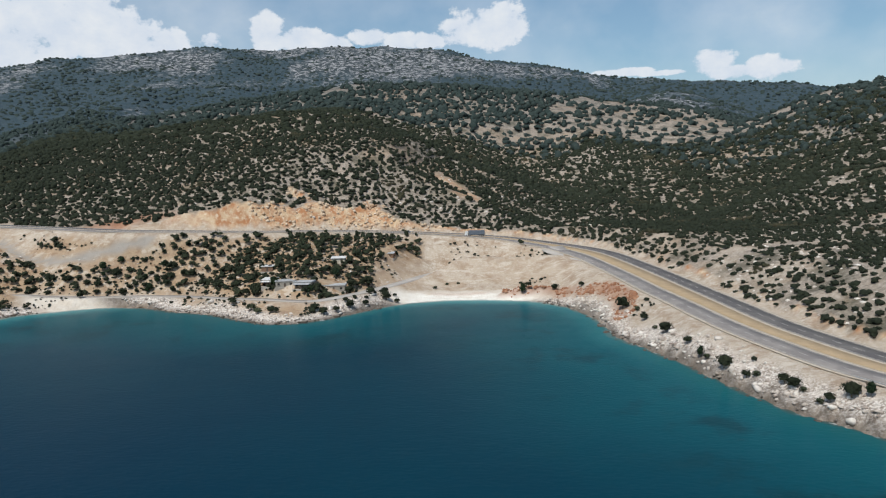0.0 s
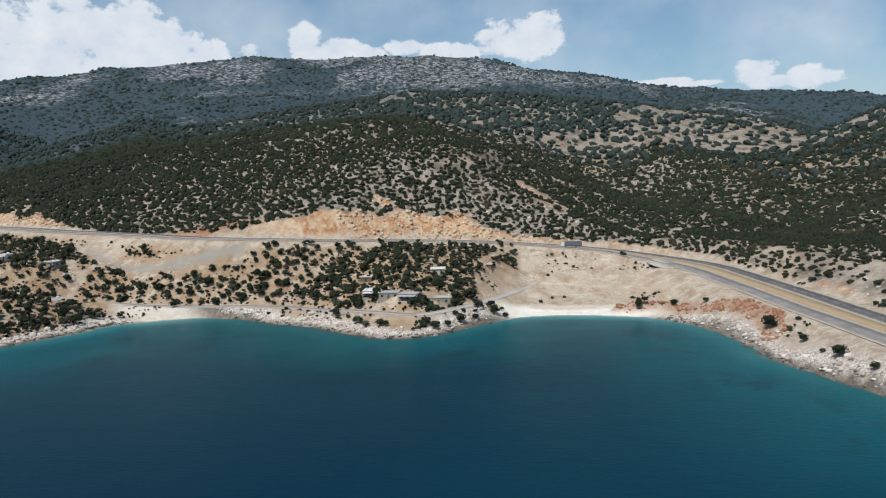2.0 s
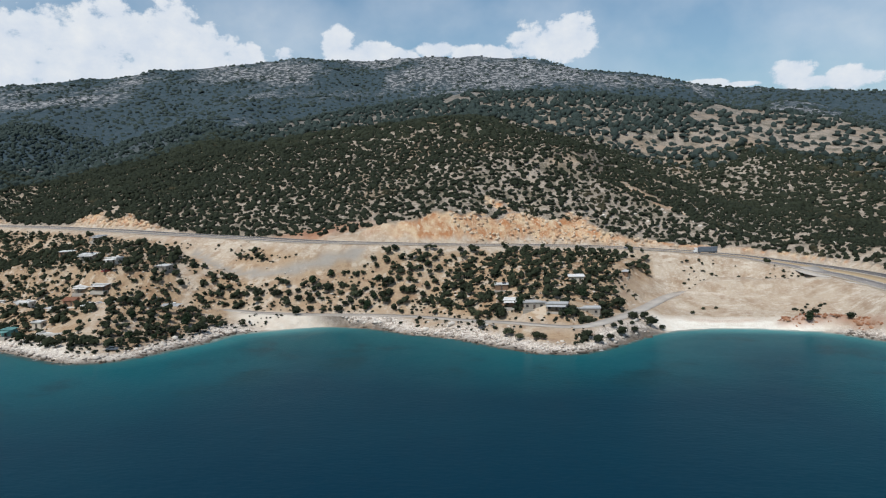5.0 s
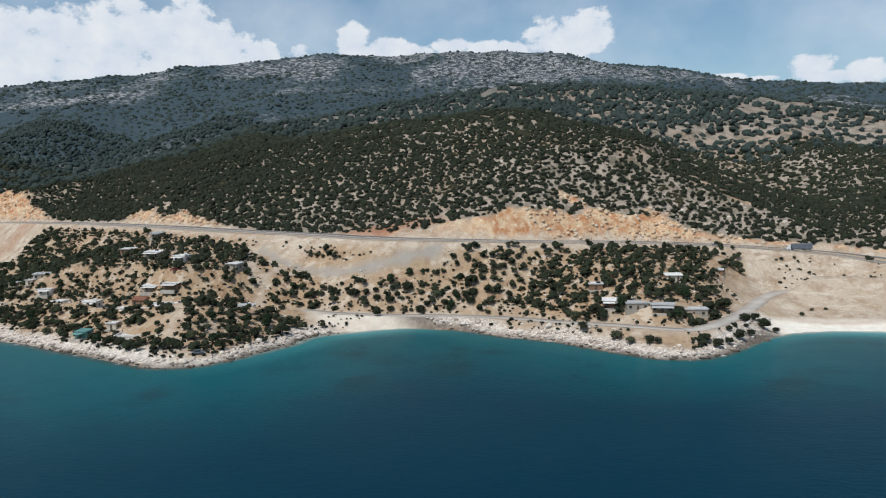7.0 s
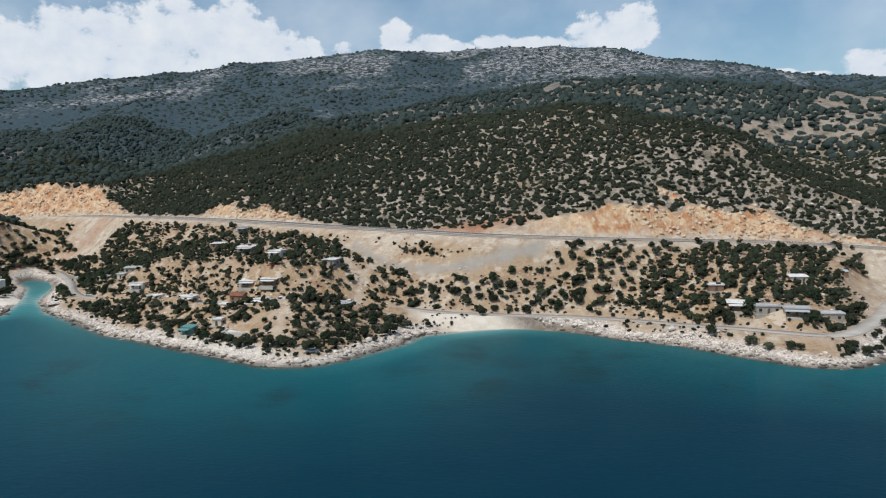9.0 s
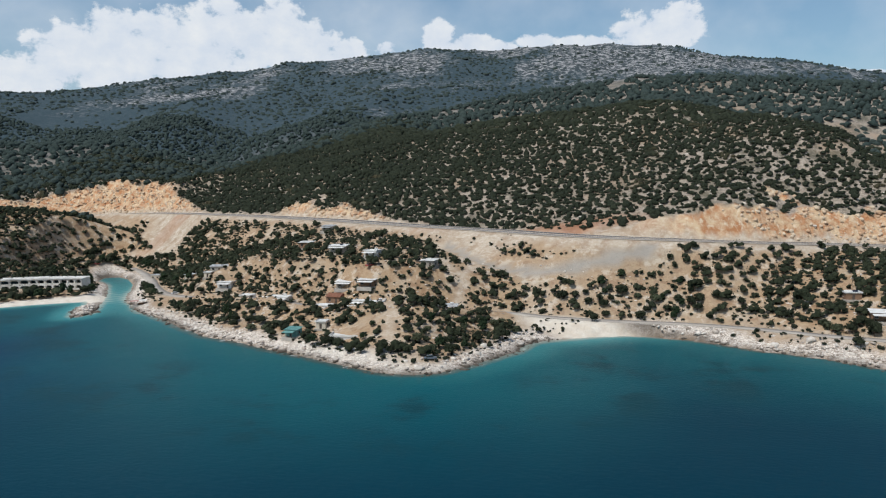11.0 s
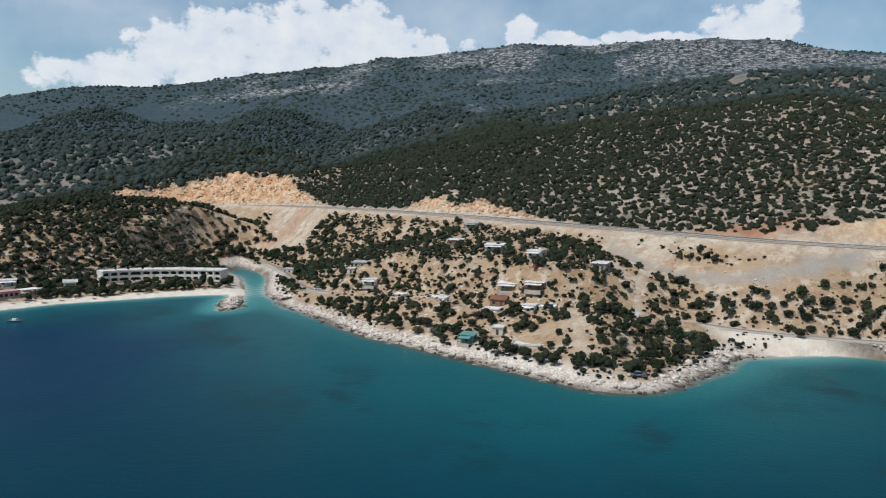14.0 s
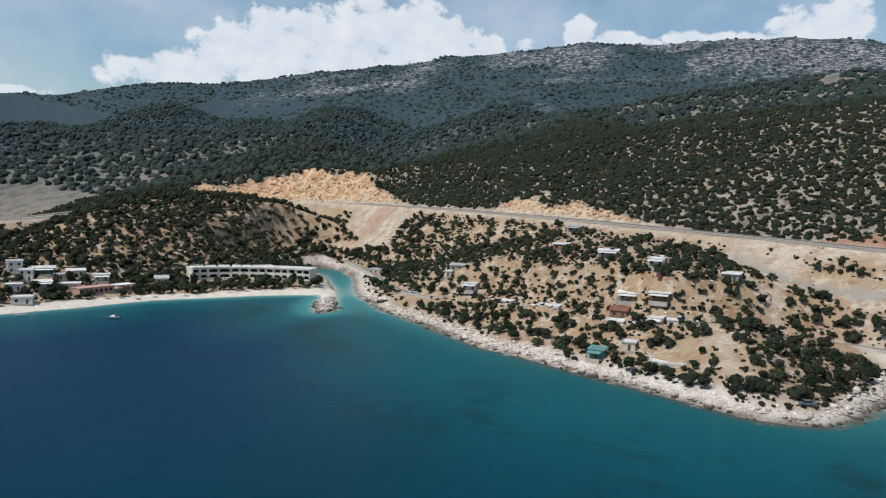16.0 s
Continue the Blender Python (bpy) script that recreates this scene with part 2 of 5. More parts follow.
def value_noise(x, y, size, seed=0, octaves=4, gain=0.5):
    """Fractal noise in -1..1 with the given largest wavelength in metres."""
    total, amp, norm = np.zeros(np.shape(x)), 1.0, 0.0
    for o in range(octaves):
        u, v = np.asarray(x) / size + 17.3 * o, np.asarray(y) / size - 9.1 * o
        iu, iv = np.floor(u).astype(np.int64), np.floor(v).astype(np.int64)
        fu, fv = u - iu, v - iv
        fu, fv = fu * fu * (3 - 2 * fu), fv * fv * (3 - 2 * fv)
        a, b = lattice(iu, iv, seed + o), lattice(iu + 1, iv, seed + o)
        c, d = lattice(iu, iv + 1, seed + o), lattice(iu + 1, iv + 1, seed + o)
        total += amp * (2 * ((a * (1 - fu) + b * fu) * (1 - fv) + (c * (1 - fu) + d * fu) * fv) - 1)
        norm += amp
        amp, size = amp * gain, size / 2
    return total / norm


SHORE_LINE = smooth_line(SHORE, 5.0)
# wobble of the rocky water's edge
SHORE_LINE[:, 0] += 2.2 * value_noise(SHORE_LINE[:, 0], SHORE_LINE[:, 1], 22, 3, 3)
SHORE_LINE[:, 1] += 2.2 * value_noise(SHORE_LINE[:, 0], SHORE_LINE[:, 1], 22, 5, 3)
RING = np.vstack([SHORE_LINE, LAND_RING])
HIGHWAY_LINE, COAST_LINE, OLD_LINE = smooth_line(HIGHWAY), smooth_line(COAST_ROAD), smooth_line(OLD_ROAD)

# hills: crest line with heights (x, y, z), fall per metre, rounding of the crest
HILLS = [
    ([(-56, 522, 61.9), (-84, 589, 88.5), (-176, 771, 139.0), (-399, 792, 122.4), (-496, 941, 153.3)], 0.37, 45),
    ([(-70, 513, 55.0), (-116, 510, 57.7), (-158, 512, 55.8)], 0.4, 30),
    ([(-398, 772, 114.6), (-451, 642, 82.6), (-470, 565, 63.0)], 0.3, 30),
    ([(-496, 941, 153), (-570, 770, 98), (-625, 690, 80), (-700, 720, 80), (-775, 712, 70), (-850, 660, 56)], 0.3, 25),
    ([(-566, 1301, 193.9), (-210, 1306, 233.2), (60, 1262, 203.5), (246, 1307, 187.1)], 0.34, 60),
    ([(-210, 1306, 233.2), (-190, 1010, 170.0), (-193, 767, 136.5)], 0.46, 60),
    ([(60, 1262, 200.7), (62, 918, 110.1), (50, 799, 75.9)], 0.36, 50),
    ([(201, 358, 17.3), (276, 456, 43.3), (365, 587, 80.8), (468, 782, 128.1), (560, 1127, 185.5), (794, 1406, 220.2), (1366, 1664, 272.6)], 0.38, 40),
    ([(246, 1307, 187.1), (341, 1173, 138.0), (317, 945, 80.7)], 0.36, 40),
    ([(-922, 980, 131.8), (-1415, 901, 150.5), (-2209, 590, 184.0)], 0.3, 60),
]
# dry valleys: bed line with heights
VALLEYS = [[(72, 523, 21.4), (69, 569, 27.2), (90, 665, 40.8), (88, 795, 54.1), (64, 876, 74.3)], [(121, 556, 23.3), (207, 645, 30.3), (254, 809, 49.8), (242, 915, 81.4)]]
# the wooded knoll behind the hotel, on the sea side of the highway
# raised red-earth banks over the eastern shore: crest line with heights, width
BANKS = [([(26, 381, 3.6), (38, 382, 5.0), (49, 377, 5.0), (57, 368, 3.8)], 4.5), ([(63, 358, 4.6), (70, 345, 5.8), (74, 325, 5.2), (72, 302, 3.4)], 4.2)]
KNOLLS = [([(-650, 340, 18), (-638, 380, 30), (-646, 425, 41), (-668, 470, 49), (-684, 510, 51), (-664, 535, 50), (-642, 552, 46), (-618, 566, 36)], 0.58, 22)]
# the long range behind: crest, fall, rounding
RANGE = [
    ([(-3300, 300, 215), (-2800, 900, 255), (-2360, 1423, 292), (-2185, 1665, 336), (-2110, 1745, 362), (-1919, 1943, 385), (-1797, 2040, 418), (-1608, 2130, 446), (-1470, 2210, 458), (-1343, 2284, 485), (-1152, 2380, 513), (-940, 2471, 539), (-672, 2541, 532), (-463, 2570, 536),
      (-217, 2595, 525), (7, 2595, 494), (120, 2575, 470), (200, 2565, 446), (357, 2555, 408), (533, 2510, 386), (667, 2475, 376), (788, 2440, 366), (911, 2395, 350), (1041, 2343, 309), (1172, 2281, 256), (1700, 2000, 220), (2600, 1500, 200)], 0.42, 60),
    ([(-983, 2569, 566.4), (-903, 1985, 347.6), (-829, 1493, 222.2)], 0.5, 60),
    ([(-158, 2717, 548.0), (-319, 2212, 388.3), (-494, 1705, 255.4), (-518, 1302, 193.1)], 0.45, 70),
    ([(-1480, 2395, 471.7), (-1347, 1879, 338.9), (-1235, 1490, 213.9)], 0.48, 70),
    ([(-1970, 2054, 400.9), (-1818, 1585, 271.9)], 0.45, 70),
    ([(560, 2632, 397.8), (457, 1972, 281.0), (315, 1557, 220.3)], 0.42, 70),
]


# rock cuttings above the highway: place along x, half length, height
CUTS = [(-92, 58, 11), (-150, 34, 7), (-350, 44, 9.5), (-425, 20, 7), (-650, 60, 19), (-730, 45, 16), (-800, 40, 13), (-215, 40, 2.0), (30, 40, 1.6), (130, 90, 1.5)]


def ridge(x, y, line, fall, soft):
    """Height of a ridge's flanks: the highest that any stretch of its crest gives."""
    best = np.full(np.shape(x), -500.0)
    for a, b in zip(line[:-1], line[1:]):
        ux, uy = b[0] - a[0], b[1] - a[1]
        k = np.clip(((x - a[0]) * ux + (y - a[1]) * uy) / (ux * ux + uy * uy + 1e-9), 0, 1)
        d2 = (x - a[0] - k * ux) ** 2 + (y - a[1] - k * uy) ** 2
        best = np.maximum(best, a[2] + (b[2] - a[2]) * k - fall * (np.sqrt(d2 + soft * soft) - soft))
    return best


def natural(x, y, ds, low_only=False):
    """Height of the land before roads were cut into it. ds: distance from the water."""
    lowland = np.exp(-(((x + 555) / 75) ** 2 + ((y - 400) / 95) ** 2)) + 0.95 * np.exp(-(((x + 560) / 55) ** 2 + ((y - 520) / 45) ** 2))
    slope = (0.41 + 0.05 * np.exp(-((x + 350) / 90) ** 2)) * (1 - 0.8 * np.clip(lowland, 0, 1))
    beach = np.exp(-((x - 10) / 45) ** 4) * (y < 420) + np.exp(-((x + 195) / 26) ** 2) * (y < 380)
    inland = np.maximum(ds - 7 * np.clip(beach, 0, 1), 0)
    coast = slope * (0.5 * inland + 0.72 * np.maximum(inland - 20, 0)) + 0.9 * (1 - np.exp(-ds / 4.0))
    most = 28 + 13 * np.exp(-((x + 350) / 80) ** 2) + 9 * np.exp(-((x + 100) / 55) ** 2) - 23 * np.clip((-x - 600) / 70, 0, 1) * (y < 660)
    h = most * (1 - np.exp(-(coast / most) ** 1.7)) ** (1 / 1.7)
    for hills, k in ((KNOLLS, 6.0),) if low_only else ((KNOLLS, 6.0), (HILLS, 9.0), (RANGE, 20.0)):
        for crest, fall, soft in hills:
            if low_only and hills is not KNOLLS:
                continue
            c = ridge(x, y, smooth_line(crest, 90.0), fall, soft)
            h = np.where(np.abs(h - c) < k, np.maximum(h, c) + (k - np.abs(h - c)) ** 2 / (4 * k), np.maximum(h, c))
    for bed in () if low_only else VALLEYS:
        d, v, _ = line_distance(x, y, smooth_line(bed, 40.0), 300)
        c = v[..., 2] + 0.42 * np.sqrt(d * d + 100) - 4 + np.maximum(d - 120, 0)
        h = np.where((d < 299) & (c < h + 8), np.minimum(h, c) - np.maximum(8 - np.abs(h - c), 0) ** 2 / 32, h)
    far = np.clip((np.hypot(x, y - 300) - 250) / 900, 0, 1)
    gullies = value_noise(x, y, 260, 11, 5, 0.5)
    h = h + np.clip(ds / 60, 0, 1) * ((1.2 + 22 * far) * gullies + (0.5 + 7 * far) * value_noise(x, y, 70, 21, 4))
    h = h + np.clip(ds / 8, 0, 1) * 0.5 * value_noise(x, y, 14, 31, 3)
    return h


def terrain(x, y):
    """Heights and masks of the ground at the places given."""
    x, y = np.asarray(x, float), np.asarray(y, float)
    land = inside(x, y, RING)
    ds, _, _ = line_distance(x, y, SHORE_LINE, 260)
    h = natural(x, y, ds)
    dh, vh, side = line_distance(x, y, HIGHWAY_LINE, 250)
    seaward = (side > 0) & (dh < 249)
    h = np.where(seaward, natural(x, y, ds, True), h)
    # the shore lane is benched into the land, then the highway is laid over everything
    dl, vl, _ = line_distance(x, y, COAST_LINE, 50)
    o = np.maximum(dl - 5.0 - 9 * np.clip((x - 40) / 25, 0, 1), 0)
    h = np.where(dl < 40, np.clip(h, vl[..., 2] - 0.15 - 0.55 * o, vl[..., 2] - 0.15 + 0.7 * o + 0.05 * np.maximum(o - 8, 0) ** 2), h)
    zr, half = vh[..., 2], vh[..., 3] + 7.5
    on = dh < 249
    out = np.maximum(dh - half, 0)
    rug = 1 + 0.45 * value_noise(x, y, 13, 41, 3) + 0.25 * value_noise(x, y, 4, 43, 2)
    face = sum(a * np.exp(-np.abs((x - c) / w) ** 2.4) for c, w, a in CUTS) * (1 + 0.35 * value_noise(x, y, 16, 47, 3))
    rise = np.maximum(out - 2.0, 0)
    top = zr - 0.3 + np.minimum(1.35 * rug * rise, face + 0.40 * rise + 0.001 * rise ** 2 + 1.5 * np.maximum(rise - 110, 0))
    low = zr - 0.3 - np.maximum(out - 1.5, 0) * (0.56 + 0.34 * np.exp(-np.abs((x + 170) / 130) ** 4) + 0.3 * np.exp(-((x + 540) / 75) ** 4) - 0.26 * np.clip((-x - 740) / 40, 0, 1))
    low = np.where(dl < 45, np.maximum(np.minimum(low, vl[..., 2] - 0.15 + 0.8 * o), zr - 0.3 - 1.25 * np.maximum(out - 1.5, 0)), low)
    cut = on & ((side <= 0) | (x > -600)) & (h > top - 0.5) & (rise > 0.3) & (1.35 * rug * rise < face + 0.4 * rise + 1.0) & (face > 1.2)
    fill = on & (h < low) & (out > 0.5)
    h = np.where(on, np.clip(h, np.minimum(low, top), top), h)
    fresh = np.clip(np.exp(-np.abs((x + 236) / 54) ** 4) * np.clip((y - 419 - 5 * value_noise(x, y, 25, 45, 2)) / 4, 0, 1) + (x > -25) * np.where(side > 0, 1.0, 0.25) + np.exp(-np.abs((x + 550) / 40) ** 4) * (out < 34) + (x < -725) * (side > 0), 0.12, 1)
    bare = np.where(dh < half + 4, 1.0, np.where(fill, fresh, 0.0))
    bare = np.maximum(bare, np.clip(1.5 - dl / np.where(x < -470, 2.2, np.where(x < -400, 3.4, 5.0)), 0, 1))
    h = np.minimum(h, np.maximum(0.4 + 1.1 * ds + 4 * np.maximum(ds - 10, 0), np.where(dl < 8, vl[..., 2] - 0.15, 0)))
    bank = np.zeros(x.shape)
    for crest, wide in BANKS:
        d, v, _ = line_distance(x, y, smooth_line(crest, 3.0), 20)
        d = d * (1 + 0.25 * value_noise(x, y, 9, 49, 3))
        b = np.clip((wide + 1 - d) / 3.0, 0, 1) * (d < 19)
        h = np.where(land, np.maximum(h, np.minimum(v[..., 2] * b * (1.1 + 0.35 * value_noise(x, y, 6, 48, 2)), 0.2 + 2.2 * ds)), h)
        bank = np.maximum(bank, np.clip(b * 1.6, 0, 1))
    h = np.where(land, np.maximum(h, 0.12 + 0.02 * ds), -np.minimum(0.5 + ds * 0.22, 25))
    return h, dict(land=land, ds=ds, cut=cut.astype(float), fill=fill * fresh, bare=bare, dh=dh, side=side, bank=bank)


def graded(a, b, fine_a, fine_b, step, grow=1.06, most=45.0):
    """Coordinates from a to b, fine between fine_a and fine_b and ever coarser outside."""
    mid = list(np.arange(fine_a, fine_b + 0.1, step))
    left, right, s = [mid[0]], [mid[-1]], step
    while left[-1] > a:
        s = min(s * grow, most)
        left.append(left[-1] - s)
    s = step
    while right[-1] < b:
        s = min(s * grow, most)
        right.append(right[-1] + s)
    return np.array(left[:0:-1] + mid + right[1:])


def grid_mesh(name, X, Y, Z):
    ny, nx = X.shape
    me = bpy.data.meshes.new(name)
    idx = np.arange(nx * ny).reshape(ny, nx)
    quads = np.stack([idx[:-1, :-1], idx[:-1, 1:], idx[1:, 1:], idx[1:, :-1]], -1).reshape(-1, 4)
    fast_mesh(me, np.stack([X, Y, Z], -1).reshape(-1, 3), quads)
    return me


def fast_mesh(me, verts, faces):
    verts, faces = np.asarray(verts, np.float32), np.asarray(faces, np.int32)
    n = faces.shape[1]
    me.vertices.add(len(verts))
    me.vertices.foreach_set("co", verts.ravel())
    me.loops.add(faces.size)
    me.loops.foreach_set("vertex_index", faces.ravel())
    me.polygons.add(len(faces))
    me.polygons.foreach_set("loop_start", np.arange(0, faces.size, n, dtype=np.int32))
    me.update(calc_edges=True)
    me.validate()
    return me


def set_attr(me, name, values):
    me.attributes.new(name, "FLOAT", "POINT").data.foreach_set("value", np.asarray(values, np.float32).ravel())


def ground_material():
    m = Mat("ground", 0.95, 0.15)
    p = m.coords()
    big, mid, fine = m.noise(0.012, 5), m.noise(0.09, 5), m.noise(0.7, 5, 0.65)
    soil = m.mix(m.ramp(mid, 0.35, 0.65), (0.37, 0.275, 0.20), (0.25, 0.175, 0.12))
    soil = m.mix(m.ramp(fine, 0.35, 0.75), soil, (0.33, 0.265, 0.20))
    grey = m.mix(m.ramp(fine, 0.3, 0.7), (0.22, 0.18, 0.145), (0.44, 0.375, 0.31))
    hill = m.mix(m.ramp(m.math("ADD", big, m.math("MULTIPLY", mid, 0.6)), 0.60, 0.84), soil, grey)
    grass = m.mix(m.ramp(mid, 0.4, 0.7), (0.085, 0.076, 0.045), (0.14, 0.115, 0.07))
    hill = m.mix(m.ramp(m.noise(0.045, 6, 0.6), 0.5, 0.72, 0, 0.55), hill, grass)
    cover = m.mix(m.ramp(fine, 0.35, 0.7), (0.040, 0.043, 0.026), (0.075, 0.072, 0.042))
    hill = m.mix(m.ramp(m.noise(0.07, 6, 0.65), 0.46, 0.62, 0, 0.6), hill, cover)
    # far range: rock and forest, with blue distance haze put into the colours
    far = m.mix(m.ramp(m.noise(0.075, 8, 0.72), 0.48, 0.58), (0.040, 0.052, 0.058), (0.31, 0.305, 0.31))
    far = m.mix(m.attr("hazy_woods"), far, (0.038, 0.060, 0.073))
    tan = m.mix(m.ramp(fine, 0.3, 0.7), (0.44, 0.315, 0.20), (0.33, 0.215, 0.125))
    tan = m.mix(m.ramp(m.noise(0.06, 5), 0.5, 0.7, 0, 0.7), tan, (0.46, 0.385, 0.30))
    tan = m.mix(m.ramp(m.noise(0.2, 5, 0.6), 0.5, 0.64, 0, 0.75), tan, (0.25, 0.145, 0.08))
    tan = m.mix(m.ramp(m.noise(0.13, 6, 0.7), 0.53, 0.62, 0, 0.7), tan, (0.60, 0.515, 0.42))
    hill = m.mix(m.attr("coastal"), hill, tan)
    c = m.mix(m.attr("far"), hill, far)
    cutc = m.mix(m.ramp(m.noise(0.16, 6, 0.65), 0.36, 0.66), (0.40, 0.185, 0.085), (0.58, 0.43, 0.28))
    cutc = m.mix(m.ramp(m.noise(0.5, 4, 0.6, stretch=(1, 1, 0.3)), 0.5, 0.75), cutc, (0.66, 0.56, 0.42))
    c = m.mix(m.attr("cut"), c, cutc)
    barec = m.mix(m.ramp(mid, 0.3, 0.7), (0.48, 0.40, 0.315), (0.38, 0.29, 0.21))
    barec = m.mix(m.ramp(fine, 0.4, 0.8), barec, (0.57, 0.50, 0.42))
    barec = m.mix(m.ramp(m.noise(0.14, 7, 0.68), 0.5, 0.62, 0, 0.6), barec, (0.29, 0.195, 0.125))
    barec = m.mix(m.ramp(m.noise(0.3, 5, 0.65, stretch=(0.35, 1, 1)), 0.54, 0.64, 0, 0.55), barec, (0.64, 0.575, 0.49))
    c = m.mix(m.attr("bare"), c, barec)
    grey_fill = m.mix(m.ramp(mid, 0.3, 0.7), (0.30, 0.27, 0.235), (0.35, 0.315, 0.275))
    c = m.mix(m.attr("grey"), c, grey_fill)
    rockc = m.mix(m.ramp(m.noise(0.35, 6, 0.7), 0.35, 0.65), (0.58, 0.50, 0.43), (0.20, 0.155, 0.12))
    rockc = m.mix(m.ramp(m.noise(1.6, 4, 0.6), 0.42, 0.66), rockc, (0.80, 0.73, 0.66))
    c = m.mix(m.attr("rock"), c, rockc)
    sand = m.mix(m.ramp(m.noise(0.25, 4), 0.3, 0.75), (0.80, 0.755, 0.68), (0.70, 0.63, 0.54))
    c = m.mix(m.attr("sand"), c, sand)
    c = m.mix(m.attr("wet"), c, (0.075, 0.06, 0.048))
    c = m.mix(m.attr("red"), c, m.mix(m.ramp(mid, 0.35, 0.65), (0.27, 0.105, 0.05), (0.40, 0.20, 0.11)))
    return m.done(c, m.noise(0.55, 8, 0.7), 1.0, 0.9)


GROUND = ground_material()


def blob(x, y, cx, cy, rx, ry, turn=0.0):
    c, s = math.cos(radians(turn)), math.sin(radians(turn))
    u, v = (x - cx) * c + (y - cy) * s, -(x - cx) * s + (y - cy) * c
    return np.clip(1.6 - 1.6 * ((u / rx) ** 2 + (v / ry) ** 2), 0, 1)


def washes(x, y, k):
    """Pale winding earth gullies between the shrubs of the eastern slopes."""
    n = value_noise(x, y, 75, 61, 3) + 0.12 * value_noise(x, y, 12, 63, 2)
    near = np.clip((x + 60) / 60, 0, 1) * np.clip((150 - k["dh"]) / 60, 0, 1) * (k["side"] <= 0)
    return near * np.clip((0.075 - np.abs(n)) / 0.04, 0, 1) * 0.55


def build_ground():
    xs = graded(-3600, 3000, -700, 300, 3.0)
    ys = graded(-420, 4700, 150, 690, 3.0)
    X, Y = np.meshgrid(xs, ys)
    Z, k = terrain(X, Y)
    n1, n2 = value_noise(X, Y, 18, 51, 4), value_noise(X, Y, 60, 53, 4)
    # crags on the cut faces and the rocky water's edge
    Z = Z + k["cut"] * 1.3 * value_noise(X, Y, 7, 57, 3) + (k["ds"] < 26) * k["land"] * np.clip(k["ds"] / 5, 0, 1) * 0.7 * value_noise(X, Y, 6, 59, 3) * (k["bare"] < 0.4)
    me = grid_mesh("ground", X, Y, Z)
    east_beach, cove, hotel_beach = blob(X, Y, 2, 376, 48, 17), 0.65 * blob(X, Y, -198, 368, 36, 12, -12), (X < -470) & (Y < 425)
    sand = np.clip(np.maximum.reduce([east_beach, cove, 0.75 * hotel_beach * np.clip((13 - k["ds"]) / 4, 0, 1)]), 0, 1) * (k["ds"] < 34)
    jetty = blob(X, Y, -460, 378, 40, 11, 53)
    rocky = np.clip((11 + 8 * n2 - k["ds"]) / 4, 0, 1) * k["land"] * (1 - np.clip(sand * 2, 0, 1))
    pale = 0.8 * np.maximum(blob(X, Y, -250, 298, 34, 9, -18), blob(X, Y, -293, 313, 30, 6, -28)) * (0.6 + n1)
    set_attr(me, "sand", np.clip(np.maximum(sand * (1 - jetty), pale), 0, 1))
    set_attr(me, "rock", np.maximum.reduce([rocky, jetty * (k["ds"] < 12), blob(X, Y, -176, 767, 32, 10) * (0.5 + n1)]))
    set_attr(me, "wet", np.clip((3.0 + 2.2 * n1 - k["ds"]) / 1.6, 0, 1) * np.clip(1 - sand * 1.5, 0, 1) * 0.8)
    scar = np.maximum(blob(X, Y, -8, 585, 34, 12, -52), blob(X, Y, 3, 551, 16, 10)) * (0.6 + 0.8 * n1)
    set_attr(me, "cut", np.clip(np.maximum(k["cut"], scar), 0, 1))
    tracks = np.zeros(X.shape)
    for line in TRACKS:
        d, _, _ = line_distance(X, Y, smooth_line(line, 6), 8)
        tracks = np.maximum(tracks, np.clip((2.5 + 1.2 * n1 - d) / 1.2, 0, 0.85))
    construction = np.maximum.reduce([blob(X, Y, -231, 441, 75, 17, 8), 0.9 * blob(X, Y, 25, 403, 80, 43), blob(X, Y, 48, 374, 34, 34), blob(X, Y, 9, 432, 62, 26, 20), blob(X, Y, 80, 308, 16, 130)])
    bare = np.clip(np.maximum.reduce([k["bare"], tracks, construction * (0.75 + 0.5 * n1), washes(X, Y, k)]), 0, 1)
    dg, _, _ = line_distance(X, Y, OLD_LINE, 40)
    set_attr(me, "grey", np.clip((2.6 + 0.6 * n1 - dg) / 1.0, 0, 1))
    set_attr(me, "bare", bare)
    set_attr(me, "coastal", ((k["side"] > 0) & (k["dh"] < 249)) * (0.85 + 0.15 * n2))
    red = np.maximum.reduce([0.62 * k["bank"], 0.5 * blob(X, Y, -548, 578, 44, 13, 28), 0.5 * blob(X, Y, -760, 480, 60, 130), 0.7 * blob(X, Y, -240, 454, 70, 12, 5), 0.35 * blob(X, Y, 1, 387, 20, 2.5)])
    set_attr(me, "red", np.clip(red * (0.9 + 0.7 * n1), 0, 1))
    crag = 1.3 * value_noise(X, Y, 330, 65, 6, 0.7) + 0.42 * np.exp(-((Z - 430) / 120) ** 2) * np.exp(-((X + 250) / 800) ** 2)
    crag = crag - 0.6 * np.clip((-X - 800) / 400, 0, 1) * np.clip((330 - Z) / 60, 0, 1)
    set_attr(me, "hazy_woods", np.clip((0.42 - crag) / 0.3, 0, 0.95))
    # share of the haze-tinted range colours, growing with distance
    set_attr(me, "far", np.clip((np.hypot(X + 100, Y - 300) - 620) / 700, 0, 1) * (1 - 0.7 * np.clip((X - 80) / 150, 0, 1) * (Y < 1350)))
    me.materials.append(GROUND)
    me.polygons.foreach_set("use_smooth", np.ones(len(me.polygons), bool))
    ob = new("ground", me)
    tagged(ob, "dry Mediterranean hillside of limestone, red soil and bare sand", "ground", kind="structure")
    return ob


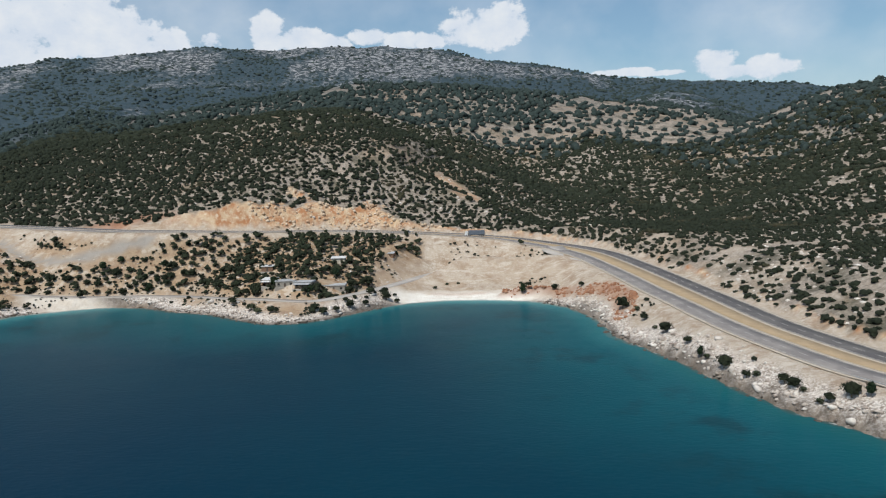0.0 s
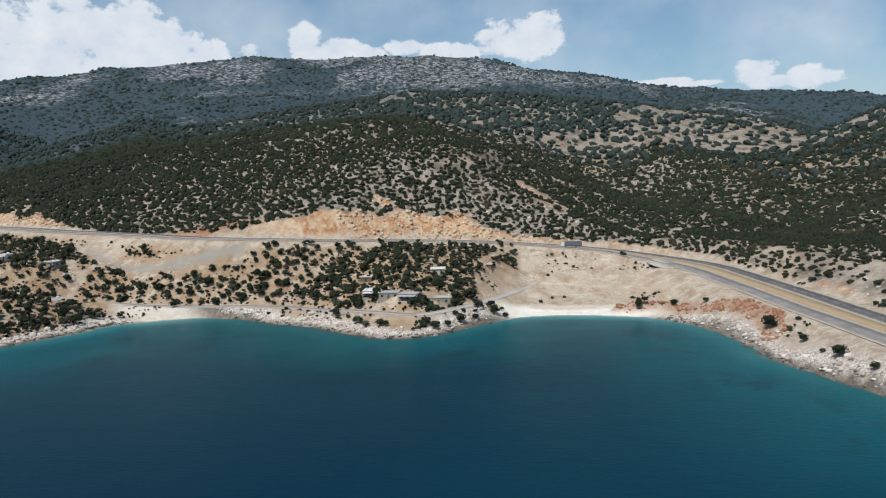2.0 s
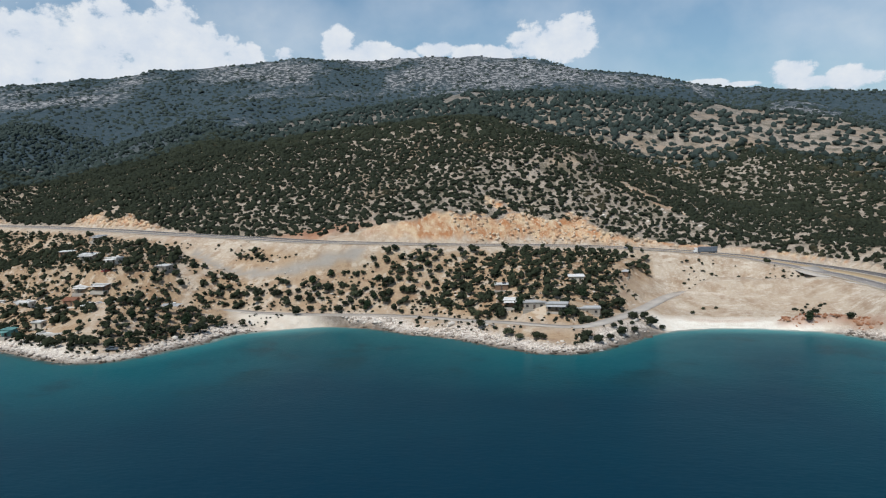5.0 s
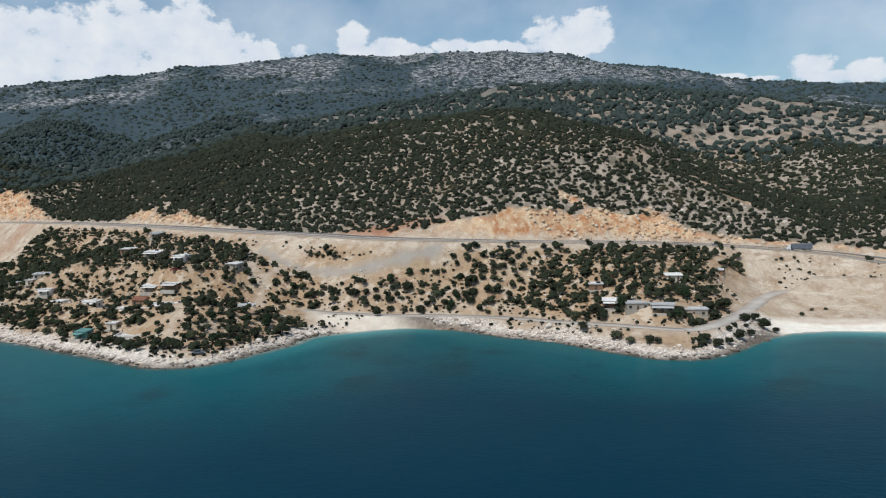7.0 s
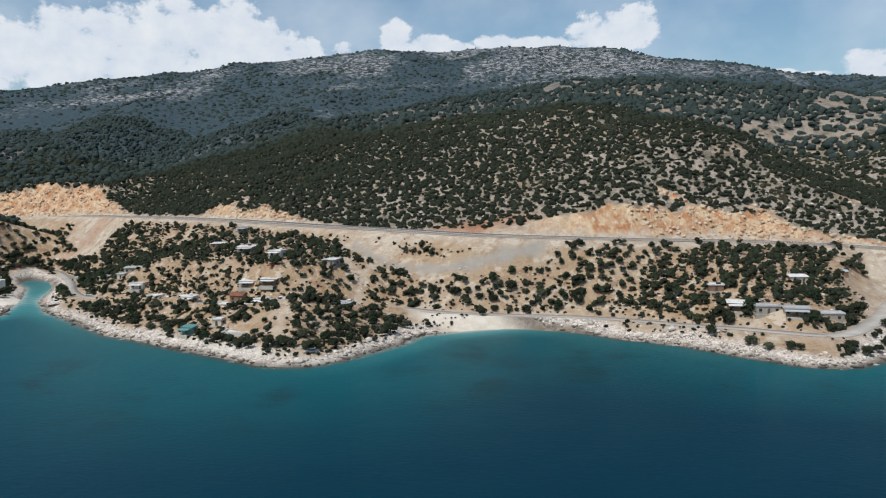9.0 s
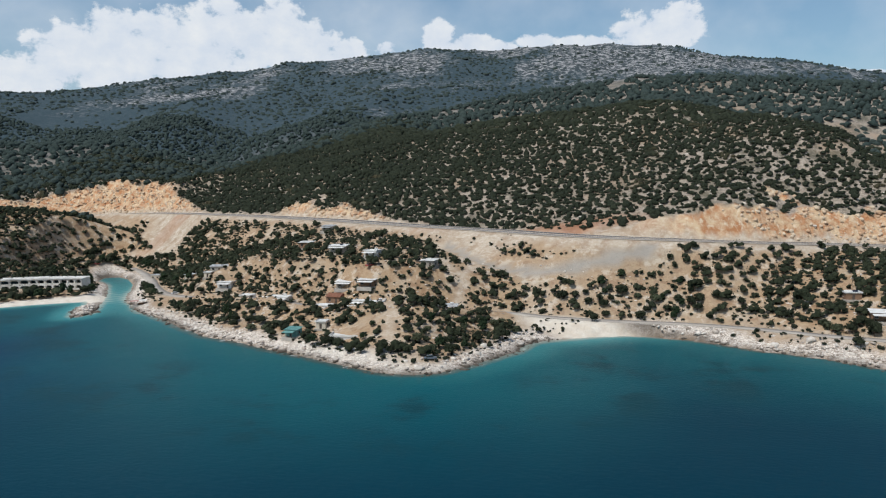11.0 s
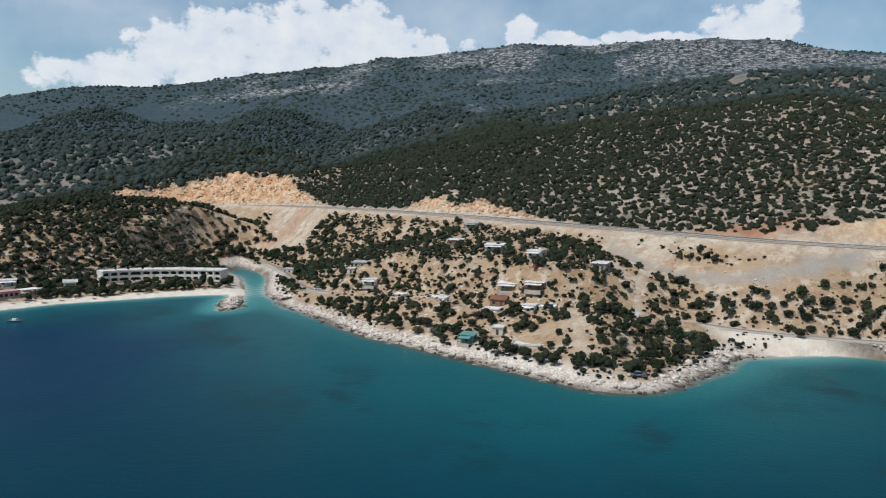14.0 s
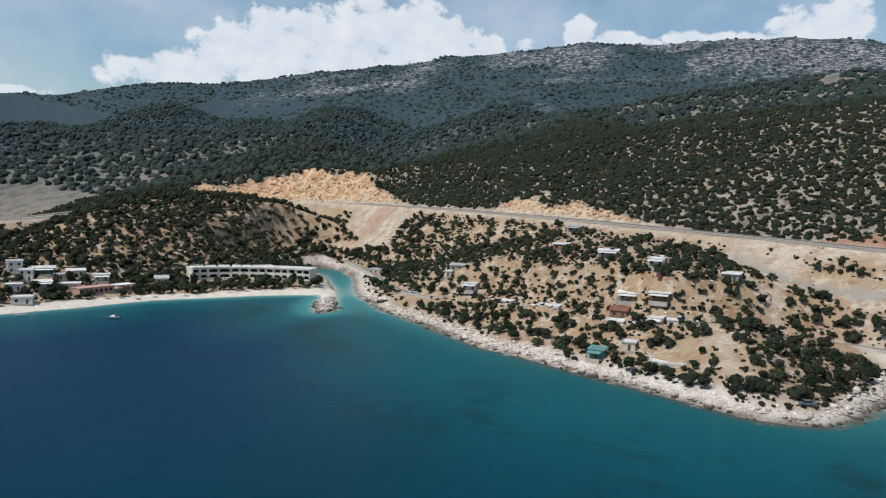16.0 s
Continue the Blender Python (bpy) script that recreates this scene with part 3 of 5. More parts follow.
# earth tracks between the houses and up the hill
TRACKS = [[(-253, 359), (-259, 388), (-256, 419), (-262, 442), (-276, 463)], [(-259, 390), (-273, 405)], [(-226, 367), (-223, 378), (-209, 380)], [(-295, 354), (-327, 372), (-342, 378)], [(-318, 420), (-306, 438), (-301, 450)], [(-105, 335), (-95, 346), (-88, 359)], [(-31, 359), (-47, 347), (-60, 339)], [(-279, 348), (-269, 325), (-265, 311)], [(-409, 466), (-416, 519), (-410, 560)]]
ground = build_ground()


def build_sea():
    xs = graded(-3600, 3000, -640, 200, 6.0, 1.1, 120)
    ys = graded(-3000, 520, 120, 500, 6.0, 1.1, 120)
    X, Y = np.meshgrid(xs, ys)
    ds, _, _ = line_distance(X, Y, SHORE_LINE, 260)
    land = inside(X, Y, RING)
    me = grid_mesh("sea", X, Y, np.zeros(X.shape))
    off = np.where(land, 0, ds)
    shelf = 1 + 0.8 * np.exp(-((X + 330) / 110) ** 2) + 0.25 * np.exp(-((X - 10) / 50) ** 2) + 0.4 * np.exp(-((X + 180) / 50) ** 2)
    set_attr(me, "offing", off / shelf)
    set_attr(me, "west", np.clip((-X - 330 + 0.5 * (Y - 200)) / 130, 0, 1) * np.clip(off / 70, 0, 1))
    set_attr(me, "sandy", np.clip(np.exp(-((X + 480) / 75) ** 2) + np.exp(-((X - 12) / 42) ** 2) + 0.8 * np.exp(-((X + 198) / 28) ** 2), 0, 1))
    m = Mat("sea_water", 0.3, 0.02)
    far = m.attr("offing")
    wob = m.math("ADD", far, m.math("MULTIPLY", m.math("SUBTRACT", m.noise(0.02, 5, 0.6), 0.5), 26.0))
    deep = m.mix(m.ramp(m.noise(0.008, 4), 0.3, 0.7), (0.0013, 0.026, 0.045), (0.0018, 0.033, 0.053))
    deep = m.mix(m.attr("west"), deep, (0.0014, 0.025, 0.062))
    deep = m.mix(m.ramp(wob, 70, 190, 0, 0.8), deep, (0.0012, 0.019, 0.040))
    c = m.mix(m.ramp(wob, 4, 70), (0.0030, 0.076, 0.094), deep)
    weed = m.mix(m.ramp(m.noise(0.035, 6, 0.65), 0.5, 0.62, 0, 0.75), c, (0.004, 0.032, 0.042))
    c = m.mix(m.math("MULTIPLY", m.ramp(wob, 10, 22), m.ramp(wob, 60, 35)), c, weed)
    shallow = m.mix(m.attr("sandy"), (0.008, 0.085, 0.095), (0.045, 0.22, 0.23))
    c = m.mix(m.ramp(far, 1.0, 13), shallow, c)
    c = m.mix(m.ramp(far, 0.2, 3.0), m.mix(m.attr("sandy"), (0.055, 0.07, 0.06), (0.34, 0.38, 0.33)), c)
    foam = m.math("MULTIPLY", m.ramp(far, 2.2, 0.6), m.ramp(m.noise(0.25, 5, 0.6), 0.56, 0.7, 0, 0.6))
    c = m.mix(foam, c, (0.75, 0.77, 0.76))
    wave = m.math("ADD", m.noise(0.5, 6, 0.6, stretch=(1, 1.6, 1)), m.math("MULTIPLY", m.noise(0.06, 3), 1.5))
    me.materials.append(m.done(c, wave, 0.25, 0.5))
    ob = new("sea", me)
    tagged(ob, "calm deep teal sea turning turquoise along the shore", "sea", kind="structure")
    return ob


sea = build_sea()


def ribbon(name, line, offset, width, lift, mat, label, category, parent=None, dashes=None, thick=0.12):
    """A strip that follows a road's line at a sideways offset (a number or one per place)."""
    d = np.gradient(line[:, :2], axis=0)
    nrm = np.stack([-d[:, 1], d[:, 0]], -1) / np.linalg.norm(d, axis=1)[:, None]
    off = np.broadcast_to(np.asarray(offset, float), (len(line),))
    verts, faces = [], []
    rows = []
    for s, dz in ((-0.5, -thick), (-0.5, 0), (0.5, 0), (0.5, -thick)):
        rows.append(np.column_stack([line[:, :2] + nrm * (off + s * width)[:, None], line[:, 2] + lift + dz]))
    verts = np.stack(rows, 1).reshape(-1, 3)
    for i in range(len(line) - 1):
        if dashes and (i // dashes) % 2:
            continue
        for j in range(3):
            a = 4 * i + j
            faces.append((a, a + 4, a + 5, a + 1))
    me = fast_mesh(bpy.data.meshes.new(name), verts, faces)
    me.materials.append(mat)
    ob = new(name, me)
    if parent is None:
        tagged(ob, label, category, kind="structure")
    else:
        ob.parent = parent
        if label:
            tagged(ob, label)
    return ob


def asphalt(name, a, b):
    m = Mat(name, 0.9, 0.25)
    c = m.mix(m.ramp(m.noise(0.12, 5), 0.35, 0.7), a, b)
    c = m.mix(m.ramp(m.noise(0.9, 3, 0.5, stretch=(1, 1, 1)), 0.5, 0.8, 0, 0.5), c, tuple(x * 0.7 for x in a))
    return m.done(c, m.noise(3, 4), 0.2, 0.05)


ASPHALT = asphalt("asphalt", (0.20, 0.18, 0.17), (0.27, 0.245, 0.225))
ASPHALT_DARK = asphalt("asphalt_dark", (0.10, 0.093, 0.093), (0.15, 0.138, 0.13))
ASPHALT_PALE = asphalt("asphalt_pale", (0.33, 0.295, 0.26), (0.40, 0.36, 0.315))
ASPHALT_DUSTY = asphalt("asphalt_dusty", (0.38, 0.345, 0.31), (0.47, 0.425, 0.38))
VERGE = worn("verge", (0.50, 0.43, 0.35), (0.42, 0.35, 0.27), 0.4)
MEDIAN = worn("dry_grass_median", (0.42, 0.31, 0.19), (0.35, 0.255, 0.15), 0.3)
LINE_PAINT = worn("line_paint", (0.50, 0.47, 0.43), (0.38, 0.35, 0.32), 0.8)

half = HIGHWAY_LINE[:, 3]
ribbon("median", HIGHWAY_LINE, 0.0, 9.0, 0.02, MEDIAN, "dry straw-coloured grass median between two carriageways", "median")
upper = ribbon("road", HIGHWAY_LINE, half * -1.0, 8.6, 0.06, ASPHALT_DARK, "dark asphalt carriageway of the coast highway", "road")
lower = ribbon("road", HIGHWAY_LINE, half, 8.6, 0.06, ASPHALT, "grey asphalt carriageway of the coast highway", "road")
bay = int(np.argmax(COAST_LINE[:, 0] < -66))
coast = ribbon("road", COAST_LINE[bay:], 0.0, 6.0, 0.06, ASPHALT_PALE, "narrow sun-bleached asphalt road along the shore", "road")
for road, centre, w in ((upper, -1.0, 8.6), (lower, 1.0, 8.6)):
    for edge in (-1, 1):
        ribbon("shoulder", HIGHWAY_LINE, half * centre + edge * (w / 2 + 0.7), 1.4, 0.045, VERGE, "", "", road)
        ribbon("edge_line", HIGHWAY_LINE, half * centre + edge * (w / 2 - 0.5), 0.22, 0.075, LINE_PAINT, "", "", road, thick=0.02)
    ribbon("lane_line", HIGHWAY_LINE, half * centre, 0.18, 0.075, LINE_PAINT, "", "", road, dashes=1, thick=0.02)
ribbon("road", COAST_LINE[:bay + 1], 0.0, 7.0, 0.06, ASPHALT_DUSTY, "wide dusty pale road climbing from the shore to the highway", "road")
junction = smooth_line([(78, 405, 15.0), (69, 416, 15.9), (62, 427, 16.9), (57, 439, 17.8), (54, 455, 19.6)], 3)
ribbon("slip_road", junction, 0.0, 15.0, 0.09, ASPHALT_DUSTY, "pale asphalt junction apron joining the shore road to the highway", "road")


# ---- helpers for things ----
def part(name, bm, mat, parent=None, label=""):
    me = bpy.data.meshes.new(name)
    bm.to_mesh(me)
    bm.free()
    me.materials.append(mat)
    ob = new(name, me)
    if parent is not None:
        ob.parent = parent
    if label:
        tagged(ob, label)
    return ob


def box(bm, x, y, z, sx, sy, sz, bevel=0.0, turn=0.0):
    """Adds a box with its base's middle at x, y, z."""
    g = bmesh.ops.create_cube(bm, size=1.0, matrix=pose(x, y, z + sz / 2, 0, 0, turn) @ Matrix.Diagonal((sx, sy, sz, 1)))
    if bevel:
        edges = list({e for v in g["verts"] for e in v.link_edges})
        bmesh.ops.bevel(bm, geom=edges, offset=bevel, segments=1, affect="EDGES", profile=0.5)
    return bm


def boxes(*rows, bevel=0.0):
    bm = bmesh.new()
    for r in rows:
        box(bm, *r[:6], bevel=bevel)
    return bm


def rod(bm, a, b, r0, r1, sides=7):
    a, b = Vector(a), Vector(b)
    d = b - a
    m = Matrix.Translation((a + b) / 2) @ d.to_track_quat("Z", "Y").to_matrix().to_4x4()
    bmesh.ops.create_cone(bm, cap_ends=True, segments=sides, radius1=r0, radius2=r1, depth=d.length, matrix=m)
    return bm


def height_at(x, y):
    return float(terrain(np.array([x]), np.array([y]))[0][0])


# ---- foliage ----
def foliage(name, dark, light, dry=None, island=True):
    m = Mat(name, 0.9, 0.08)
    c = m.mix(m.ramp(m.noise(1.1, 4, 0.6), 0.3, 0.7), dark, light)
    if island:
        c = m.mix(m.ramp(m.node("ShaderNodeNewGeometry").outputs["Random Per Island"], 0.2, 1, 0, 0.75), c, light)
    r = m.node("ShaderNodeObjectInfo").outputs["Random"]
    c = m.mix(m.ramp(r, 0.1, 1.0, 0, 0.45), c, dark)
    if dry:
        c = m.mix(m.ramp(m.noise(0.03, 4), 0.6, 0.72, 0, 0.8), c, dry)
    return m.done(c, m.noise(2.6, 5, 0.7), 1.0, 0.5)


LEAF = foliage("leaves", (0.016, 0.021, 0.013), (0.037, 0.044, 0.026))
LEAF_OLIVE = foliage("olive_leaves", (0.040, 0.050, 0.030), (0.085, 0.092, 0.055))
LEAF_PINE = foliage("pine_needles", (0.014, 0.026, 0.015), (0.034, 0.050, 0.024))
SCRUB = foliage("scrub_leaves", (0.016, 0.021, 0.014), (0.036, 0.042, 0.027), (0.075, 0.064, 0.038))
# leaves of the distant woods, paler and bluer: air haze painted into the green
FOREST_HAZE = foliage("hazy_far_forest", (0.027, 0.041, 0.038), (0.056, 0.071, 0.064))
BARK = worn("bark", (0.14, 0.10, 0.07), (0.21, 0.16, 0.12), 2.0, bump=0.6)


def ico(level):
    bm = bmesh.new()
    bmesh.ops.create_icosphere(bm, subdivisions=level, radius=1.0)
    v = np.array([tuple(p.co) for p in bm.verts])
    f = np.array([[p.index for p in t.verts] for t in bm.faces])
    bm.free()
    return v, f


def open_below(vf, floor=-0.45):
    """The shape without the faces of its underside."""
    v, f = vf
    return v, f[v[f].mean(1)[:, 2] > floor]


ICO1, ICO2 = ico(1), ico(2)
DOME = open_below(ICO1)


def clumps(rng, n, spread, size, base, level=DOME, flat=0.8, rough=0.28):
    """Verts and faces of n uneven leafy clumps gathered in a crown."""
    V, F, k = [], [], 0
    v0, f0 = level
    for i in range(n):
        a, r, u = rng.uniform(0, 6.283), math.sqrt(rng.uniform(0, 1)), rng.uniform(-0.8, 1)
        q = math.sqrt(max(0.0, 1 - max(u, -0.2) ** 2 * 0.85))
        c = np.array([spread[0] * r * q * math.cos(a), spread[1] * r * q * math.sin(a), base + spread[2] * u])
        s = size * rng.uniform(0.65, 1.25)
        v = v0 * (1 + rough * rng.uniform(-1, 1, (len(v0), 1))) * np.array([s, s, s * flat]) + c
        V.append(v), F.append(f0 + k)
        k += len(v0)
    return np.vstack(V), np.vstack(F)


def leaf_cards(rng, n, spread, size, base):
    """Loose tufts of small leaf triangles on the outside of a crown."""
    u = rng.normal(size=(n, 3))
    u /= np.linalg.norm(u, axis=1)[:, None]
    u[:, 2] = np.where(u[:, 2] < -0.35, -u[:, 2], u[:, 2])
    c = u * np.array(spread) * rng.uniform(0.85, 1.22, (n, 1)) + np.array([0, 0, base])
    V = (c[:, None] + rng.normal(size=(n, 3, 3)) * size).reshape(-1, 3)
    return V, np.arange(3 * n).reshape(-1, 3)


def merge(*pieces):
    V, F, k = [], [], 0
    for v, f in pieces:
        V.append(v), F.append(f + k)
        k += len(v)
    return np.vstack(V), np.vstack(F)


def mesh_of(name, vf, mat):
    me = fast_mesh(bpy.data.meshes.new(name), *vf)
    me.materials.append(mat)
    return me


def tree_kind(seed, spread, base, trunk, size, mat, n=22, label="", cards=170, lean=0.25):
    """A tree thing at the origin: trunk with limbs, and a crown of clumps and loose leaves."""
    rng = np.random.default_rng(seed)
    root = new("tree")
    bm = bmesh.new()
    bend = Vector((rng.uniform(-lean, lean), rng.uniform(-lean, lean), base * 0.55))
    rod(bm, (0, 0, -0.8), bend, trunk, trunk * 0.72, 8)
    for i in range(5):
        a = i * 1.257 + rng.uniform(-0.4, 0.4)
        rod(bm, bend, (bend.x + spread[0] * 0.6 * math.cos(a), bend.y + spread[1] * 0.6 * math.sin(a), base + spread[2] * rng.uniform(-0.1, 0.45)), trunk * 0.5, trunk * 0.15, 5)
    part("trunk", bm, BARK, root)
    crown = new("crown", mesh_of("crown", merge(clumps(rng, n, spread, size, base), leaf_cards(rng, cards, [s + size * 0.5 for s in spread], 0.26, base)), mat))
    crown.parent = root
    tagged(root, label, "tree")
    return root


KINDS = [
    tree_kind(1, (1.9, 1.7, 1.1), 2.6, 0.20, 0.95, LEAF, label="round dark-green carob tree on dry sandy ground"),
    tree_kind(2, (2.5, 2.2, 1.3), 3.0, 0.26, 1.1, LEAF, 28, label="broad dark-green evergreen tree with a spreading crown"),
    tree_kind(3, (1.6, 1.8, 1.7), 3.1, 0.18, 0.9, LEAF_PINE, 24, label="tall dark pine tree with a ragged crown"),
    tree_kind(4, (2.0, 2.1, 1.1), 2.3, 0.22, 0.9, LEAF_OLIVE, label="grey-green olive tree with an open crown"),
    tree_kind(5, (2.9, 2.4, 1.4), 3.2, 0.28, 1.2, LEAF, 30, label="wide dense dark-green tree casting a short shadow"),
    tree_kind(6, (1.5, 1.4, 0.9), 1.6, 0.14, 0.8, LEAF_OLIVE, 16, label="low bushy grey-green shrub tree"),
    tree_kind(7, (1.3, 1.3, 2.2), 3.6, 0.16, 0.85, LEAF_PINE, 24, label="slender dark-green young pine"),
]


def scatter(rng, x0, x1, y0, y1, step, jitter=0.48):
    gx, gy = np.meshgrid(np.arange(x0, x1, step), np.arange(y0, y1, step))
    gx = gx + rng.uniform(-jitter, jitter, gx.shape) * step
    gy = gy + rng.uniform(-jitter, jitter, gy.shape) * step
    return gx.ravel(), gy.ravel()


def strew(name, x, y, z, size, templates, rng, mat, label, category, tall=1.0):
    """One object of many uneven clumps, each a turned and scaled copy of a template's vertices."""
    V, F, k = [], [], 0
    pick = rng.integers(0, len(templates), len(x))
    for i, (tv, tf) in enumerate(templates):
        w = np.flatnonzero(pick == i)
        a = rng.uniform(0, 6.283, len(w))
        c, s = np.cos(a)[:, None], np.sin(a)[:, None]
        sx, sy, sz = (size[w] * rng.uniform(0.75, 1.3, len(w)))[:, None], (size[w] * rng.uniform(0.75, 1.3, len(w)))[:, None], (size[w] * tall * rng.uniform(0.75, 1.25, len(w)))[:, None]
        px, py = tv[:, 0] * sx, tv[:, 1] * sy
        v = np.stack([px * c - py * s + x[w][:, None], px * s + py * c + y[w][:, None], tv[:, 2] * sz + z[w][:, None]], -1)
        V.append(v.reshape(-1, 3))
        F.append((tf[None] + (np.arange(len(w)) * len(tv))[:, None, None] + k).reshape(-1, 3))
        k += v.shape[0] * v.shape[1]
    ob = new(name, mesh_of(name, (np.vstack(V), np.vstack(F)), mat))
    return tagged(ob, label, category, kind="stuff")


# plots kept clear of trees: x, y, radius
CLEAR = []


def is_clear(x, y, extra=0.0):
    ok = np.ones(np.shape(x), bool)
    for cx, cy, r in CLEAR:
        ok &= np.hypot(x - cx, y - cy) > r + extra
    return ok


def track_distance(x, y):
    d = np.full(np.shape(x), 20.0)
    for line in TRACKS:
        d = np.minimum(d, line_distance(x, y, smooth_line(line, 6), 20)[0])
    return d


# ---- houses ----
WHITE = worn("white_render", (0.74, 0.72, 0.68), (0.60, 0.57, 0.52), 0.5, vary=0.3)
CREAM = worn("cream_render", (0.60, 0.53, 0.43), (0.50, 0.43, 0.34), 0.5, vary=0.3)
STONE = worn("grey_block", (0.40, 0.36, 0.31), (0.30, 0.27, 0.23), 0.8, vary=0.4, bump=0.6)
BROWN = worn("brown_boards", (0.20, 0.12, 0.075), (0.28, 0.17, 0.11), 1.5, vary=0.4)
TEAL = worn("teal_paint", (0.10, 0.24, 0.23), (0.16, 0.30, 0.28), 1.0)
PINK = worn("faded_pink_render", (0.50, 0.30, 0.26), (0.42, 0.26, 0.22), 0.5)
ROOF_WHITE = worn("white_roof", (0.78, 0.77, 0.75), (0.58, 0.56, 0.53), 0.4, vary=0.25)
ROOF_GREY = worn("grey_sheet_roof", (0.44, 0.45, 0.46), (0.55, 0.54, 0.53), 0.5, rough=0.55, vary=0.35)
ROOF_TILE = worn("clay_tile_roof", (0.34, 0.15, 0.09), (0.26, 0.13, 0.09), 0.9, vary=0.4)
CONCRETE = worn("concrete", (0.46, 0.42, 0.37), (0.36, 0.33, 0.29), 0.6)
DARK_FRAME = worn("dark_frame", (0.07, 0.055, 0.045), (0.11, 0.085, 0.07), 2.0, rough=0.6)
METAL = worn("weathered_steel", (0.42, 0.42, 0.42), (0.30, 0.29, 0.28), 2.0, rough=0.45)
GLASS = Mat("window_glass", 0.08, 0.5).done((0.018, 0.024, 0.028))
PANEL = Mat("solar_glass", 0.15, 0.5).done((0.012, 0.018, 0.035))


def window(root, x, y, z, w, h, side, name="window"):
    """A framed window on a wall that faces -y (side 0), +x (1), +y (2) or -x (3)."""
    hold = pose(x, y, z, 0, 0, side * 90)
    bm = bmesh.new()
    for bx, bz, sx, sz in ((0, 0, w, 0.09), (0, h - 0.09, w, 0.09), (-w / 2 + 0.045, 0, 0.09, h), (w / 2 - 0.045, 0, 0.09, h), (0, 0, 0.06, h)):
        box(bm, bx, -0.04, bz, sx, 0.12, sz)
    bm.transform(hold)
    win = part(name, bm, DARK_FRAME, root)
    bm = box(bmesh.new(), 0, 0.0, 0.05, w - 0.1, 0.06, h - 0.1)
    bm.transform(hold)
    part("pane", bm, GLASS, win)
    bm = box(bmesh.new(), 0, -0.09, -0.1, w + 0.2, 0.2, 0.09)
    bm.transform(hold)
    part("sill", bm, CONCRETE, win)


